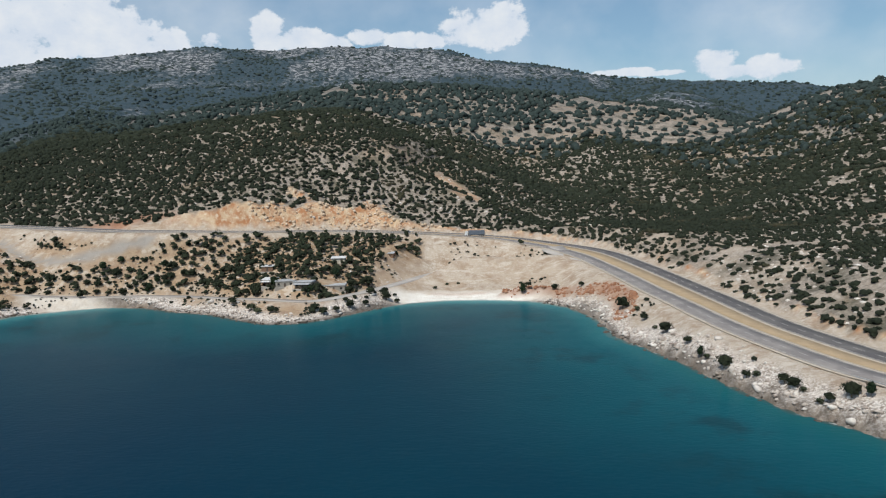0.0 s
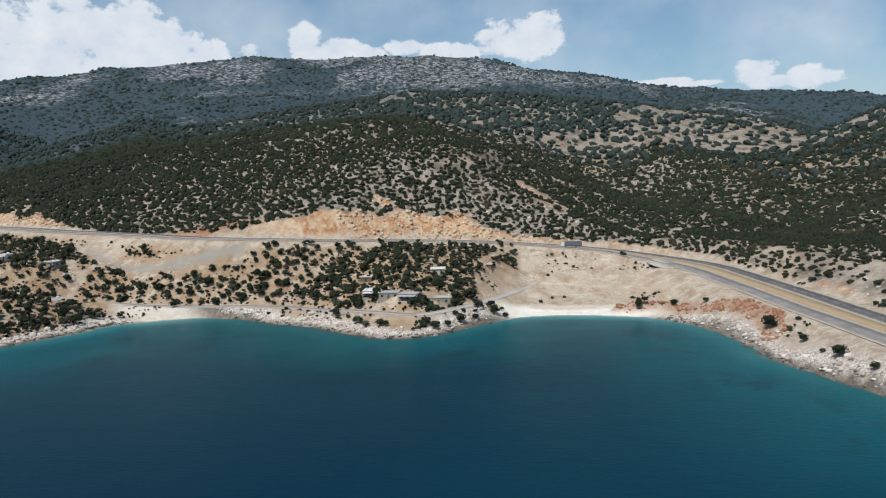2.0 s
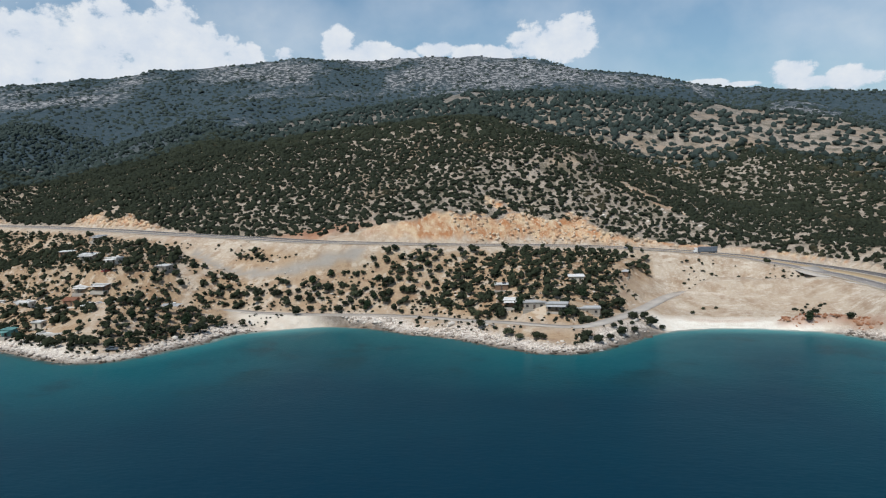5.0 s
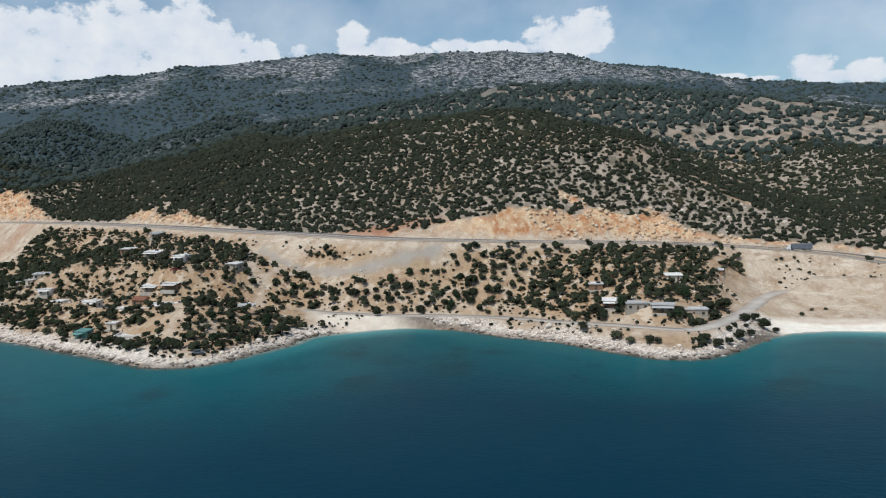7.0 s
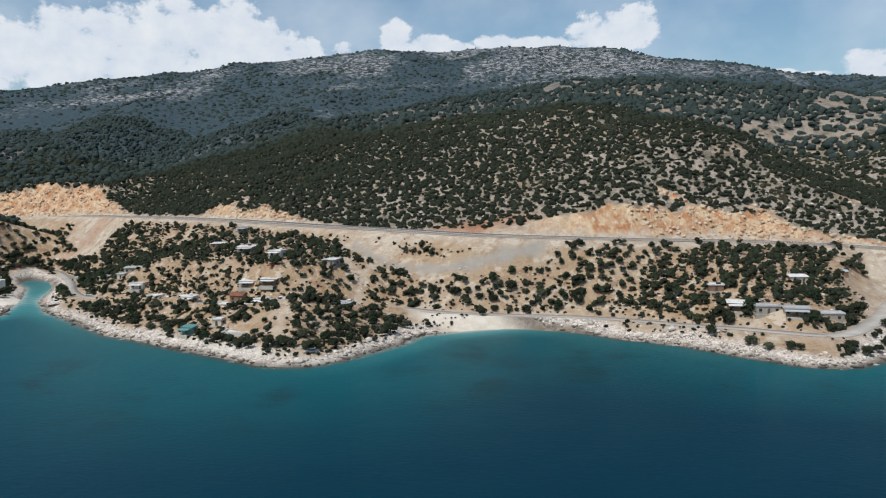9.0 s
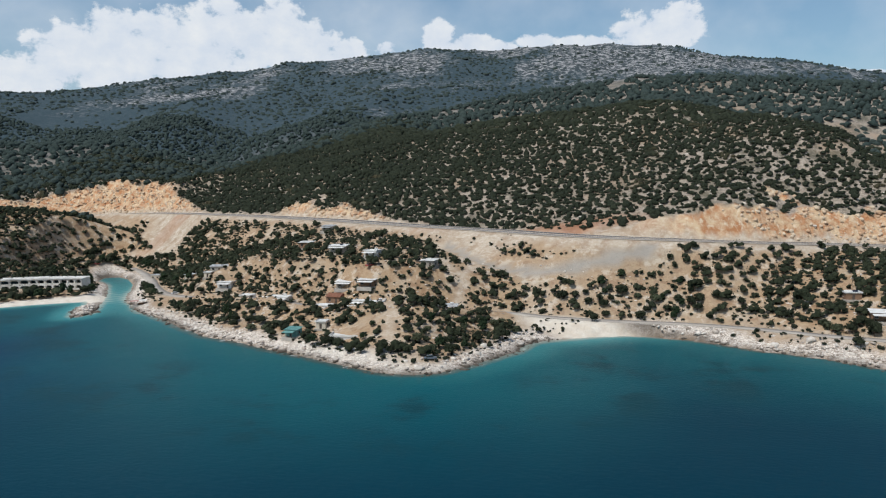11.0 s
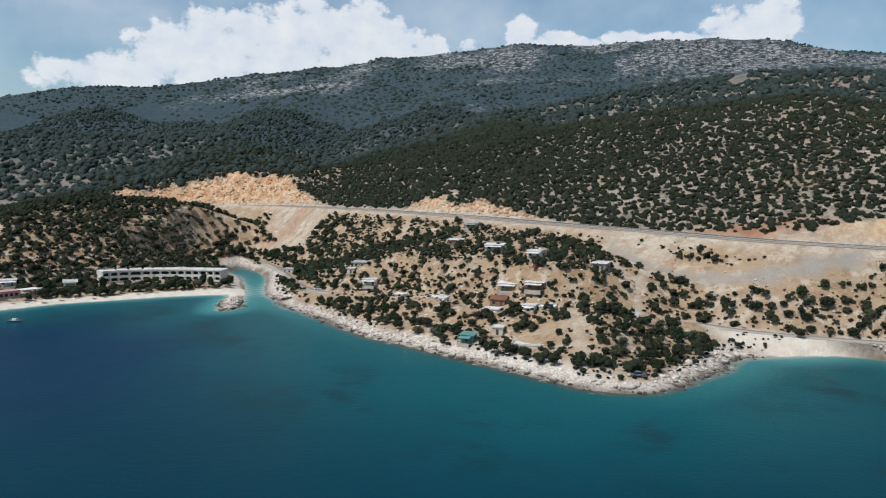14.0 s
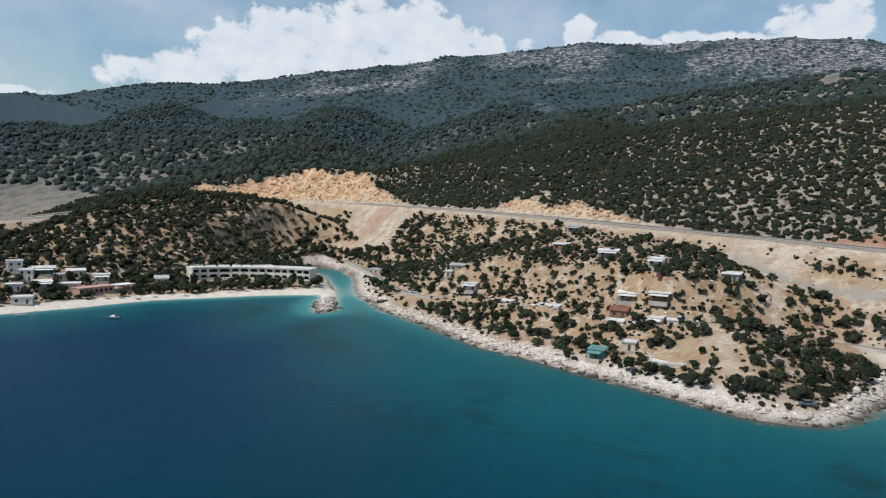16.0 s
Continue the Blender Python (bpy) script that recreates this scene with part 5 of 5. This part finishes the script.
truck(8, 7.5, 0)
px, py, pz, a = road_pose(HIGHWAY_LINE, -34, 7.0)
car(pose(px, py, pz, 0, 0, a), PAINT_DARK, "dark saloon car driving on the highway")
px, py, pz, a = road_pose(COAST_LINE, -352, -1.0)
car(pose(px, py, pz, 0, 0, a), PAINT_WHITE, "white minibus parked at the edge of the shore road", "van", (6.2, 2.1, 2.5))
for cx, cy, turn, paint, text in ((-591, 517, 20, PAINT_WHITE, "white car parked on the bare lot behind the hotel"), (-583, 517, 15, PAINT_DARK, "dark car parked on the bare lot behind the hotel"),
                                  (-570, 513, 12, PAINT_RED, "red car parked on the bare lot behind the hotel"), (-428, 412, 45, PAINT_WHITE, "white car parked by the channel road"),
                                  (-246, 302, 30, PAINT_DARK, "small dark car on the pale headland rock"), (-300, 381, 70, PAINT_RED, "red car parked between houses")):
    car(pose(cx, cy, height_at(cx, cy) + 0.05, 0, 0, turn), paint, text)


def boat(x, y, turn, length, paint, label):
    root = new("boat")
    root.matrix_world = pose(x, y, 0, 0, 0, turn)
    bm = bmesh.new()
    rows = []
    for k, wid, deep, rise in ((-0.5, 0.75, 0.8, 0.0), (-0.2, 1.0, 1.0, 0.0), (0.15, 0.95, 1.0, 0.05), (0.38, 0.6, 0.8, 0.2), (0.5, 0.04, 0.2, 0.35)):
        w = length * 0.17 * wid
        rows.append([bm.verts.new((k * length, s * w * c, z)) for s, c, z in ((-1, 1, 0.62 + rise), (-1, 0.7, 0.0), (0, 0, -0.35 * deep), (1, 0.7, 0.0), (1, 1, 0.62 + rise))])
    for r0, r1 in zip(rows[:-1], rows[1:]):
        for i in range(4):
            bm.faces.new((r0[i], r0[i + 1], r1[i + 1], r1[i]))
        bm.faces.new((r0[4], r0[0], r1[0], r1[4]))
    bm.faces.new(rows[0])
    bmesh.ops.recalc_face_normals(bm, faces=bm.faces)
    part("hull", bm, paint, root)
    part("cabin", box(bmesh.new(), -length * 0.05, 0, 0.6, length * 0.3, length * 0.2, 0.9, 0.08), PAINT_WHITE, root)
    part("windscreen", box(bmesh.new(), length * 0.1, 0, 1.0, 0.06, length * 0.18, 0.4), GLASS, root)
    for s in (-1, 1):
        bm = bmesh.new()
        rod(bm, (-length * 0.45, s * length * 0.15, 0.78), (length * 0.3, s * length * 0.14, 0.9), 0.05, 0.05, 6)
        part("rail", bm, METAL, root)
    tagged(root, label, "boat")


boat(-509, 298, 20, 6.5, PAINT_DARK, "dark fishing boat anchored off the sandy beach")
boat(-545, 281, 60, 4.5, PAINT_WHITE, "small white boat at the edge of the beach")
for bx, by, bt in ((-502, 476, 50), (-512, 486, 48), (-523, 497, 46), (-534, 506, 44), (-545, 513, 40)):
    boat(bx, by, bt + 90, 5.0, PAINT_WHITE, "white motor boat moored in the narrow channel")


def parasol(x, y):
    root = new("parasol")
    root.matrix_world = pose(x, y, height_at(x, y))
    bm = bmesh.new()
    rod(bm, (0, 0, -0.3), (0, 0, 2.2), 0.04, 0.035, 6)
    part("pole", bm, BROWN, root)
    bm = bmesh.new()
    bmesh.ops.create_cone(bm, cap_ends=True, segments=10, radius1=1.3, radius2=0.06, depth=0.55, matrix=Matrix.Translation((0, 0, 2.25)))
    part("canopy", bm, STRAW, root)
    tagged(root, "straw beach parasol standing on the sand", "parasol", "parasols on the hotel beach")


STRAW = worn("straw", (0.36, 0.26, 0.15), (0.28, 0.20, 0.12), 3.0)
for i in range(16):
    k = i / 15
    parasol(-497 - 52 * k + 1.5 * math.sin(i * 2.1), 410 - 86 * k + 1.5 * math.cos(i * 1.7) + 6 * math.sin(3.1 * k))


def guard_rail(k0, k1, side, label):
    """A stretch of steel guard rail along the highway: posts and a beam."""
    root = new("guard_rail")
    seg = HIGHWAY_LINE[k0:k1]
    root.matrix_world = pose(*seg[0][:3])
    d = np.gradient(seg[:, :2], axis=0)
    n = np.stack([-d[:, 1], d[:, 0]], -1) / np.linalg.norm(d, axis=1)[:, None]
    p = np.column_stack([seg[:, :2] + n * (side * (seg[:, 3] + 5.9))[:, None], seg[:, 2] + 0.0]) - seg[0][:3]
    bm = bmesh.new()
    for a, b in zip(p[:-1], p[1:]):
        for z in (0.55, 0.75):
            rod(bm, (a[0], a[1], a[2] + z), (b[0], b[1], b[2] + z), 0.09, 0.09, 4)
    part("beam", bm, METAL, root)
    for q in p[::2]:
        part("post", box(bmesh.new(), q[0], q[1], q[2] - 0.2, 0.14, 0.14, 0.95), METAL, root)
    tagged(root, label, "guard rail")


for k0, k1 in ((48, 78), (80, 112), (114, 140)):
    guard_rail(k0, k1, 1, "grey steel guard rail on the sea side of the highway")


# ---- trees, shrubs, scrub and rocks ----
def plant_trees():
    rng = np.random.default_rng(77)
    x, y = scatter(rng, -860, 60, 270, 600, 4.6, 0.5)
    h, k = terrain(x, y)
    grove = 0.6 * value_noise(x, y, 34, 81, 3) + 0.7 * value_noise(x, y, 11, 83, 2)
    east = np.exp(-((x + 130) / 60) ** 2) * (y > 375)
    west = (x < -470) * 0.6
    want = grove + 0.25 * east + west + 0.55 * blob(x, y, -337, 341, 125, 62) - 0.15 * blob(x, y, -241, 317, 44, 28) - 0.9 * blob(x, y, -232, 447, 90, 22, 6) - 3.0 * blob(x, y, 27, 402, 84, 55) + 0.6 * blob(x, y, -455, 460, 50, 22) + 0.3 * blob(x, y, -70, 380, 40, 40) - 0.5 * blob(x, y, -352, 445, 42, 14) - 0.3 * blob(x, y, -477, 511, 34, 16, 8) + 0.7 * blob(x, y, -560, 545, 60, 24) + 0.9 * blob(x, y, -170, 400, 130, 34) + 0.3 * blob(x, y, -300, 385, 90, 50) + 0.35 * blob(x, y, -90, 400, 60, 45) + 0.4 * blob(x, y, -507, 484, 40, 30) + 0.3 * blob(x, y, -412, 445, 36, 40) + 0.5 * blob(x, y, -186, 388, 60, 18) + 0.5 * blob(x, y, -564, 499, 40, 22)
    lane, _, seaward = line_distance(x, y, COAST_LINE, 40)
    roads = np.minimum(lane, line_distance(x, y, OLD_LINE, 40)[0] - 1.5)
    ok = k["land"] & (k["ds"] > 8.5) & (want > -0.30) & (roads > np.where(x < -400, 4.6, 5.5)) & (k["dh"] > np.where(x > -170, 16, 21)) & (k["side"] > 0) & is_clear(x, y, 0.6) & (track_distance(x, y) > 3.5)
    ok &= ~((x > -430) & (x < -60) & (seaward > 0) & (lane < 15) & (rng.uniform(size=len(x)) < 0.85)) & (rng.uniform(size=len(x)) < np.where(x > -260, 1.0, 0.84))
    ok &= ~((x < -455) & (y < 420) & (k["ds"] < 10)) & (k["fill"] < 0.5)
    x, y, h, dd = x[ok], y[ok], h[ok], k["ds"][ok]
    order = np.argsort(dd + rng.uniform(0, 55, len(dd)))
    near, rest = order[:300], order[300:]
    for i in near:
        kind = KINDS[int(rng.choice(len(KINDS), p=(0.24, 0.18, 0.14, 0.14, 0.12, 0.12, 0.06)))]
        s = rng.uniform(0.55, 0.98) * (1.25 if x[i] < -465 else 0.9 if -430 < x[i] < -240 else 1.0)
        t = copy_thing(kind, pose(x[i], y[i], h[i] - 0.1, 0, 0, rng.uniform(0, 360)) @ Matrix.Diagonal((s, s, s * rng.uniform(0.85, 1.1), 1)))
        tagged(t, group="trees of the shore hamlet")
    crowns = [merge(clumps(rng, 5, (1.8, 1.7, 1.0), 1.4, 2.2), leaf_cards(rng, 16, (2.6, 2.5, 1.9), 0.3, 2.3)) for _ in range(5)]
    strew("grove", x[rest], y[rest], h[rest] - 0.2, rng.uniform(0.5, 0.95, len(rest)) * np.where(x[rest] < -465, 1.3, 1.05), crowns, rng, LEAF, "dense dark-green evergreen trees on the slope below the highway", "trees")
    # lone shrubs along the eastern shore and the red banks
    for px, py, s, n in ((34, 378, 1.15, 6), (37, 380, 0.8, 0), (50, 376, 0.8, 1), (62, 366, 0.7, 0), (72, 308, 1.25, 1), (76, 299, 0.7, 5), (76, 285, 0.8, 0), (77, 271, 0.6, 5), (79, 263, 0.95, 1), (82, 246, 0.75, 0), (83, 234, 0.75, 6),
                         (84, 231, 0.6, 5), (86, 221, 1.0, 1), (89, 211, 0.65, 0), (91, 209, 0.7, 5), (95, 200, 0.8, 0), (96, 196, 0.75, 1), (97, 193, 0.6, 5), (98, 186, 0.6, 5), (100, 185, 0.7, 0), (104, 183, 0.95, 1), (107, 180, 0.8, 6),
                         (-12, 394, 0.7, 5), (-6, 401, 0.6, 5), (0, 402, 0.55, 5), (-34, 366, 1.15, 1), (-29, 368, 0.75, 0), (-42, 352, 0.8, 0), (-48, 344, 1.0, 1), (-53, 337, 0.8, 0), (-58, 332, 0.9, 1), (-198, 376, 0.9, 1), (-219, 362, 0.7, 0), (-210, 368, 0.5, 5)):
        s *= 0.78
        t = copy_thing(KINDS[n], pose(px, py, height_at(px, py) - 0.1, 0, 0, rng.uniform(0, 360)) @ Matrix.Diagonal((s, s, s, 1)))
        tagged(t, group="shrubs on the eastern shore")


def small_templates(rng, n, cl, spread, size, cards=0):
    return [merge(clumps(rng, cl, spread, size, 0.35 + spread[2] * 0.4, flat=0.75, rough=0.35), leaf_cards(rng, cards, [s + 0.4 * size for s in spread], 0.16, 0.4)) if cards else clumps(rng, cl, spread, size, 0.35 + spread[2] * 0.4, flat=0.75, rough=0.35) for _ in range(n)]


def plant_scrub():
    rng = np.random.default_rng(99)
    # hillside maquis near enough to be told apart
    for step, near, small in ((3.6, True, 1.05), (4.9, False, 1.5)):
        x, y = scatter(rng, -900, 600, 440, 960, step)
        h, k = terrain(x, y)
        dens = value_noise(x, y, 90, 91, 4) + 0.3 * (k["dh"] > 120) + 0.5 * value_noise(x, y, 20, 93, 3)
        west = np.clip((-x - 180) / 250, 0, 1)
        eastern = np.clip((x - 120) / 120, 0, 1) * (y < 570)
        scar = np.maximum(blob(x, y, -8, 585, 36, 13, -52), blob(x, y, 3, 551, 16, 10))
        ok = (k["cut"] < 0.3) & (k["bare"] < 0.5) & (k["side"] <= 0) & (k["dh"] > 17) & ((k["dh"] < 205 + 42 * value_noise(x, y, 60, 94, 3)) == near) & (scar < 0.3) & (track_distance(x, y) > 3.0) & (washes(x, y, k) < 0.35)
        ok &= (dens > -0.9 - 0.4 * west + 0.2 * eastern) & (rng.uniform(size=len(x)) < 0.88 + 0.12 * west - 0.15 * eastern)
        x, y, h, west = x[ok], y[ok], h[ok], west[ok]
        size = rng.uniform(0.7, 1.5, len(x)) * (1 + 0.2 * west) * small
        strew("maquis", x, y, h - 0.1, size, small_templates(rng, 9, 2 if near else 1, (1.1, 1.0, 0.4) if near else (0.3, 0.3, 0.1), 1.2 if near else 1.5), rng, SCRUB, "dark rounded maquis shrubs dotting the limestone hillside", "shrubs")
    # low tufts below the highway and on the fills
    x, y = scatter(rng, -700, 330, 170, 540, 3.0)
    h, k = terrain(x, y)
    dens = value_noise(x, y, 30, 95, 3) + 0.5 * value_noise(x, y, 9, 97, 2)
    roads = np.minimum(line_distance(x, y, COAST_LINE, 30)[0], line_distance(x, y, OLD_LINE, 30)[0] - 2)
    fillside = (k["fill"] > 0.5) * (0.20 - 0.25 * blob(x, y, -240, 450, 80, 26, 6) + 0.5 * (x > 55)) - 0.45 * blob(x, y, -234, 446, 75, 14, 4) + 0.8 * blob(x, y, 24, 400, 76, 42) * (1 - 0.75 * blob(x, y, -28, 445, 60, 26) - 0.7 * blob(x, y, 43, 397, 14, 4)) - 0.15 * k["bank"]
    ok = k["land"] & (k["ds"] > 6.5) & (roads > 4.2) & (k["dh"] > 19) & (dens > -0.22 + fillside) & is_clear(x, y) & (track_distance(x, y) > 2.5) & ~((x < -455) & (y < 420) & (k["ds"] < 13)) & (k["side"] > 0)
    x, y, h = x[ok], y[ok], h[ok]
    strew("shrubs", x, y, h - 0.08, rng.uniform(0.4, 1.05, len(x)), small_templates(rng, 6, 2, (0.8, 0.8, 0.35), 0.85, 8), rng, SCRUB, "low dry shrubs and tufts on sandy ground", "shrubs")
    x, y = scatter(rng, -290, -165, 422, 470, 3.4)
    h, k = terrain(x, y)
    ok = (k["side"] > 0) & (k["dh"] > 15) & (line_distance(x, y, OLD_LINE, 30)[0] > 6) & (value_noise(x, y, 22, 92, 2) + 0.5 * blob(x, y, -246, 440, 26, 8) > 0.05) & (rng.uniform(size=len(x)) < 0.45)
    strew("tufts", x[ok], y[ok], h[ok] - 0.05, rng.uniform(0.3, 0.75, ok.sum()), small_templates(rng, 4, 2, (0.7, 0.7, 0.3), 0.8, 6), rng, SCRUB, "small dark tufts dotting the tan fill below the highway", "shrubs")
    x, y = scatter(rng, 92, 330, 150, 470, 4.0)
    h, k = terrain(x, y)
    ok = (k["side"] <= 0) & (k["dh"] > 19) & (value_noise(x, y, 40, 98, 4) > -0.4) & (rng.uniform(size=len(x)) < 0.85)
    strew("maquis", x[ok], y[ok], h[ok] - 0.1, rng.uniform(0.5, 1.1, ok.sum()), small_templates(rng, 5, 4, (1.25, 1.15, 0.7), 1.15), rng, SCRUB, "sparse grey-green shrubs on the stony slope above the highway", "shrubs")
    # wooded slopes further off
    x, y = scatter(rng, -1900, 1250, 640, 1560, 9.0)
    h, k = terrain(x, y)
    dens = value_noise(x, y, 220, 101, 4) + 0.4 * value_noise(x, y, 50, 103, 3)
    beyond = (np.hypot(x + 120, y - 300) > 660) | (x < -860) | (x > 600) | (y > 1000)
    ok = beyond & (dens > -0.38 - 0.4 * (x < -250)) & (rng.uniform(size=len(x)) < np.where((x > 120) & (y < 1300), 0.4, 0.9)) & (k["dh"] > 16) & (k["cut"] < 0.3)
    strew("woods", x[ok], y[ok], h[ok] - 0.4, rng.uniform(2.4, 4.4, ok.sum()), [clumps(rng, 1, (0.3, 0.3, 0.1), 1.15, 0.45, rough=0.5) for _ in range(5)], rng, FOREST_HAZE, "dark woods on the slopes behind the bay", "woods")
    x, y = scatter(rng, -3000, 1900, 1450, 2720, 16)
    h, k = terrain(x, y)
    dens = value_noise(x, y, 420, 105, 5, 0.6) + 0.4 * value_noise(x, y, 90, 107, 3)
    crag = 1.3 * value_noise(x, y, 330, 65, 6, 0.7) + 0.42 * np.exp(-((h - 430) / 120) ** 2) * np.exp(-((x + 250) / 800) ** 2)
    ok = (rng.uniform(size=len(x)) < np.where(crag < 0.22 + 0.15 * dens, 0.9, 0.22))
    strew("woods", x[ok], y[ok], h[ok] - 1.0, rng.uniform(2.8, 5.6, ok.sum()), [clumps(rng, 1, (0.3, 0.3, 0.1), 1.1, 0.3, rough=0.5) for _ in range(5)], rng, FOREST_HAZE, "far dark woods on the mountain range", "woods", 0.8)


def rock_material():
    m = Mat("limestone", 0.95, 0.2)
    c = m.mix(m.ramp(m.noise(0.5, 6, 0.65), 0.35, 0.68), (0.27, 0.215, 0.175), (0.54, 0.47, 0.41))
    c = m.mix(m.ramp(m.node("ShaderNodeNewGeometry").outputs["Random Per Island"], 0, 1, 0, 0.75), c, (0.80, 0.74, 0.67))
    g = m.node("ShaderNodeSeparateXYZ")
    m.link(m.coords(), g.inputs[0])
    c = m.mix(m.ramp(g.outputs[2], 1.7, 0.6, 0, 0.95), c, (0.075, 0.06, 0.048))
    return m.done(c, m.noise(2.2, 6, 0.7), 0.8, 0.25)


RED_ROCK = worn("red_rock", (0.27, 0.115, 0.06), (0.40, 0.22, 0.13), 0.25, bump=1.0)
CUT_ROCK = worn("cut_rock", (0.58, 0.47, 0.35), (0.44, 0.27, 0.16), 0.12, bump=1.0)


def strew_rocks():
    rng = np.random.default_rng(55)
    rock = rock_material()
    shapes = []
    for i in range(7):
        v, f = ICO1 if i < 3 else ICO2
        v = v * (1 + 0.38 * rng.uniform(-1, 1, (len(v), 1))) * np.array([1.0, rng.uniform(0.6, 0.9), rng.uniform(0.4, 0.7)])
        shapes.append((v, f))
    x, y = scatter(rng, -560, 135, 150, 420, 2.1)
    h, k = terrain(x, y)
    sand = (blob(x, y, 2, 376, 48, 26) > 0.1) | (blob(x, y, -198, 368, 38, 13, -12) > 0.2) | ((x < -463) & (y > 200))
    ok = (k["ds"] < np.where(k["land"], 10 + 6 * value_noise(x, y, 25, 111, 3), 2.0)) & ~sand & (rng.uniform(size=len(x)) < np.where(k["ds"] < 7, 0.75, 0.32)) & is_clear(x, y)
    ok &= line_distance(x, y, COAST_LINE, 30)[0] > 5
    s = rng.uniform(0.35, 1.0, ok.sum()) * (1 + 1.2 * (rng.uniform(size=ok.sum()) > 0.93))
    strew("shore_rocks", x[ok], y[ok], np.maximum(h[ok], -0.3) + 0.05, s, shapes, rng, rock, "pale weathered limestone boulders along the waterline", "rocks")
    # clods and boulders of the red banks
    x, y = scatter(rng, 18, 82, 292, 392, 1.3)
    h, k = terrain(x, y)
    ok = (k["bank"] > 0.25) & (rng.uniform(size=len(x)) < 0.5) & (value_noise(x, y, 10, 117, 2) > -0.25)
    strew("bank_rocks", x[ok], y[ok], h[ok], rng.uniform(0.35, 1.25, ok.sum()), shapes[:3], rng, RED_ROCK, "rust-red crumbling earth and rock of the shore banks", "rocks", 1.3)
    # stones and bare rock between the trees below the highway
    x, y = scatter(rng, -445, -30, 285, 450, 3.0)
    h, k = terrain(x, y)
    ok = k["land"] & (k["side"] > 0) & (k["dh"] > 25) & (k["ds"] > 9) & (value_noise(x, y, 24, 119, 3) > 0.02) & (rng.uniform(size=len(x)) < 0.5) & is_clear(x, y) & (line_distance(x, y, COAST_LINE, 20)[0] > 4.5)
    strew("stones", x[ok], y[ok], h[ok], rng.uniform(0.25, 0.95, ok.sum()), shapes[:3], rng, rock, "pale limestone stones on the tan slope between the trees", "rocks", 0.8)
    # outcrops between the shrubs of the hillside
    x, y = scatter(rng, -640, 520, 470, 900, 5.6)
    h, k = terrain(x, y)
    ok = (k["side"] <= 0) & (k["dh"] > 18) & (value_noise(x, y, 60, 113, 4) > 0.0 - 0.15 * (x > -60)) & (rng.uniform(size=len(x)) < 0.4) & ((x > -330) | (rng.uniform(size=len(x)) < 0.2))
    strew("outcrops", x[ok], y[ok], h[ok] - 0.1, rng.uniform(0.4, 1.5, ok.sum()), shapes[:3], rng, rock, "grey-white limestone outcrops among the shrubs", "rocks")
    x, y = scatter(rng, 92, 330, 150, 470, 3.4)
    h, k = terrain(x, y)
    ok = (k["side"] <= 0) & (k["dh"] > 18) & (value_noise(x, y, 45, 115, 4) > -0.1) & (rng.uniform(size=len(x)) < 0.5)
    strew("outcrops", x[ok], y[ok], h[ok] - 0.1, rng.uniform(0.3, 1.3, ok.sum()), shapes[:3], rng, rock, "pale broken limestone outcrops above the highway", "rocks")
    # broken rock on the highway cuttings
    x, y = scatter(rng, -860, 20, 465, 700, 1.8)
    h, k = terrain(x, y)
    ok = (k["cut"] > 0.5) & (rng.uniform(size=len(x)) < 0.5)
    strew("cut_rocks", x[ok], y[ok], h[ok], rng.uniform(0.5, 1.7, ok.sum()), shapes[:3], rng, CUT_ROCK, "jagged orange and cream rock of the highway cutting", "rocks", 1.5)
    # boulders of the channel mole
    x, y = scatter(rng, -485, -428, 338, 410, 1.5)
    h, k = terrain(x, y)
    ok = (blob(x, y, -460, 378, 40, 10, 53) > 0.05) & k["land"] & (k["ds"] < 7)
    strew("mole_rocks", x[ok], y[ok], h[ok] + 0.25, rng.uniform(0.5, 1.05, ok.sum()), shapes, rng, rock, "rough quarry boulders of the channel mole", "rocks")


plant_trees()
for kind in KINDS:
    for o in (*kind.children_recursive, kind):
        bpy.data.objects.remove(o)
plant_scrub()
strew_rocks()
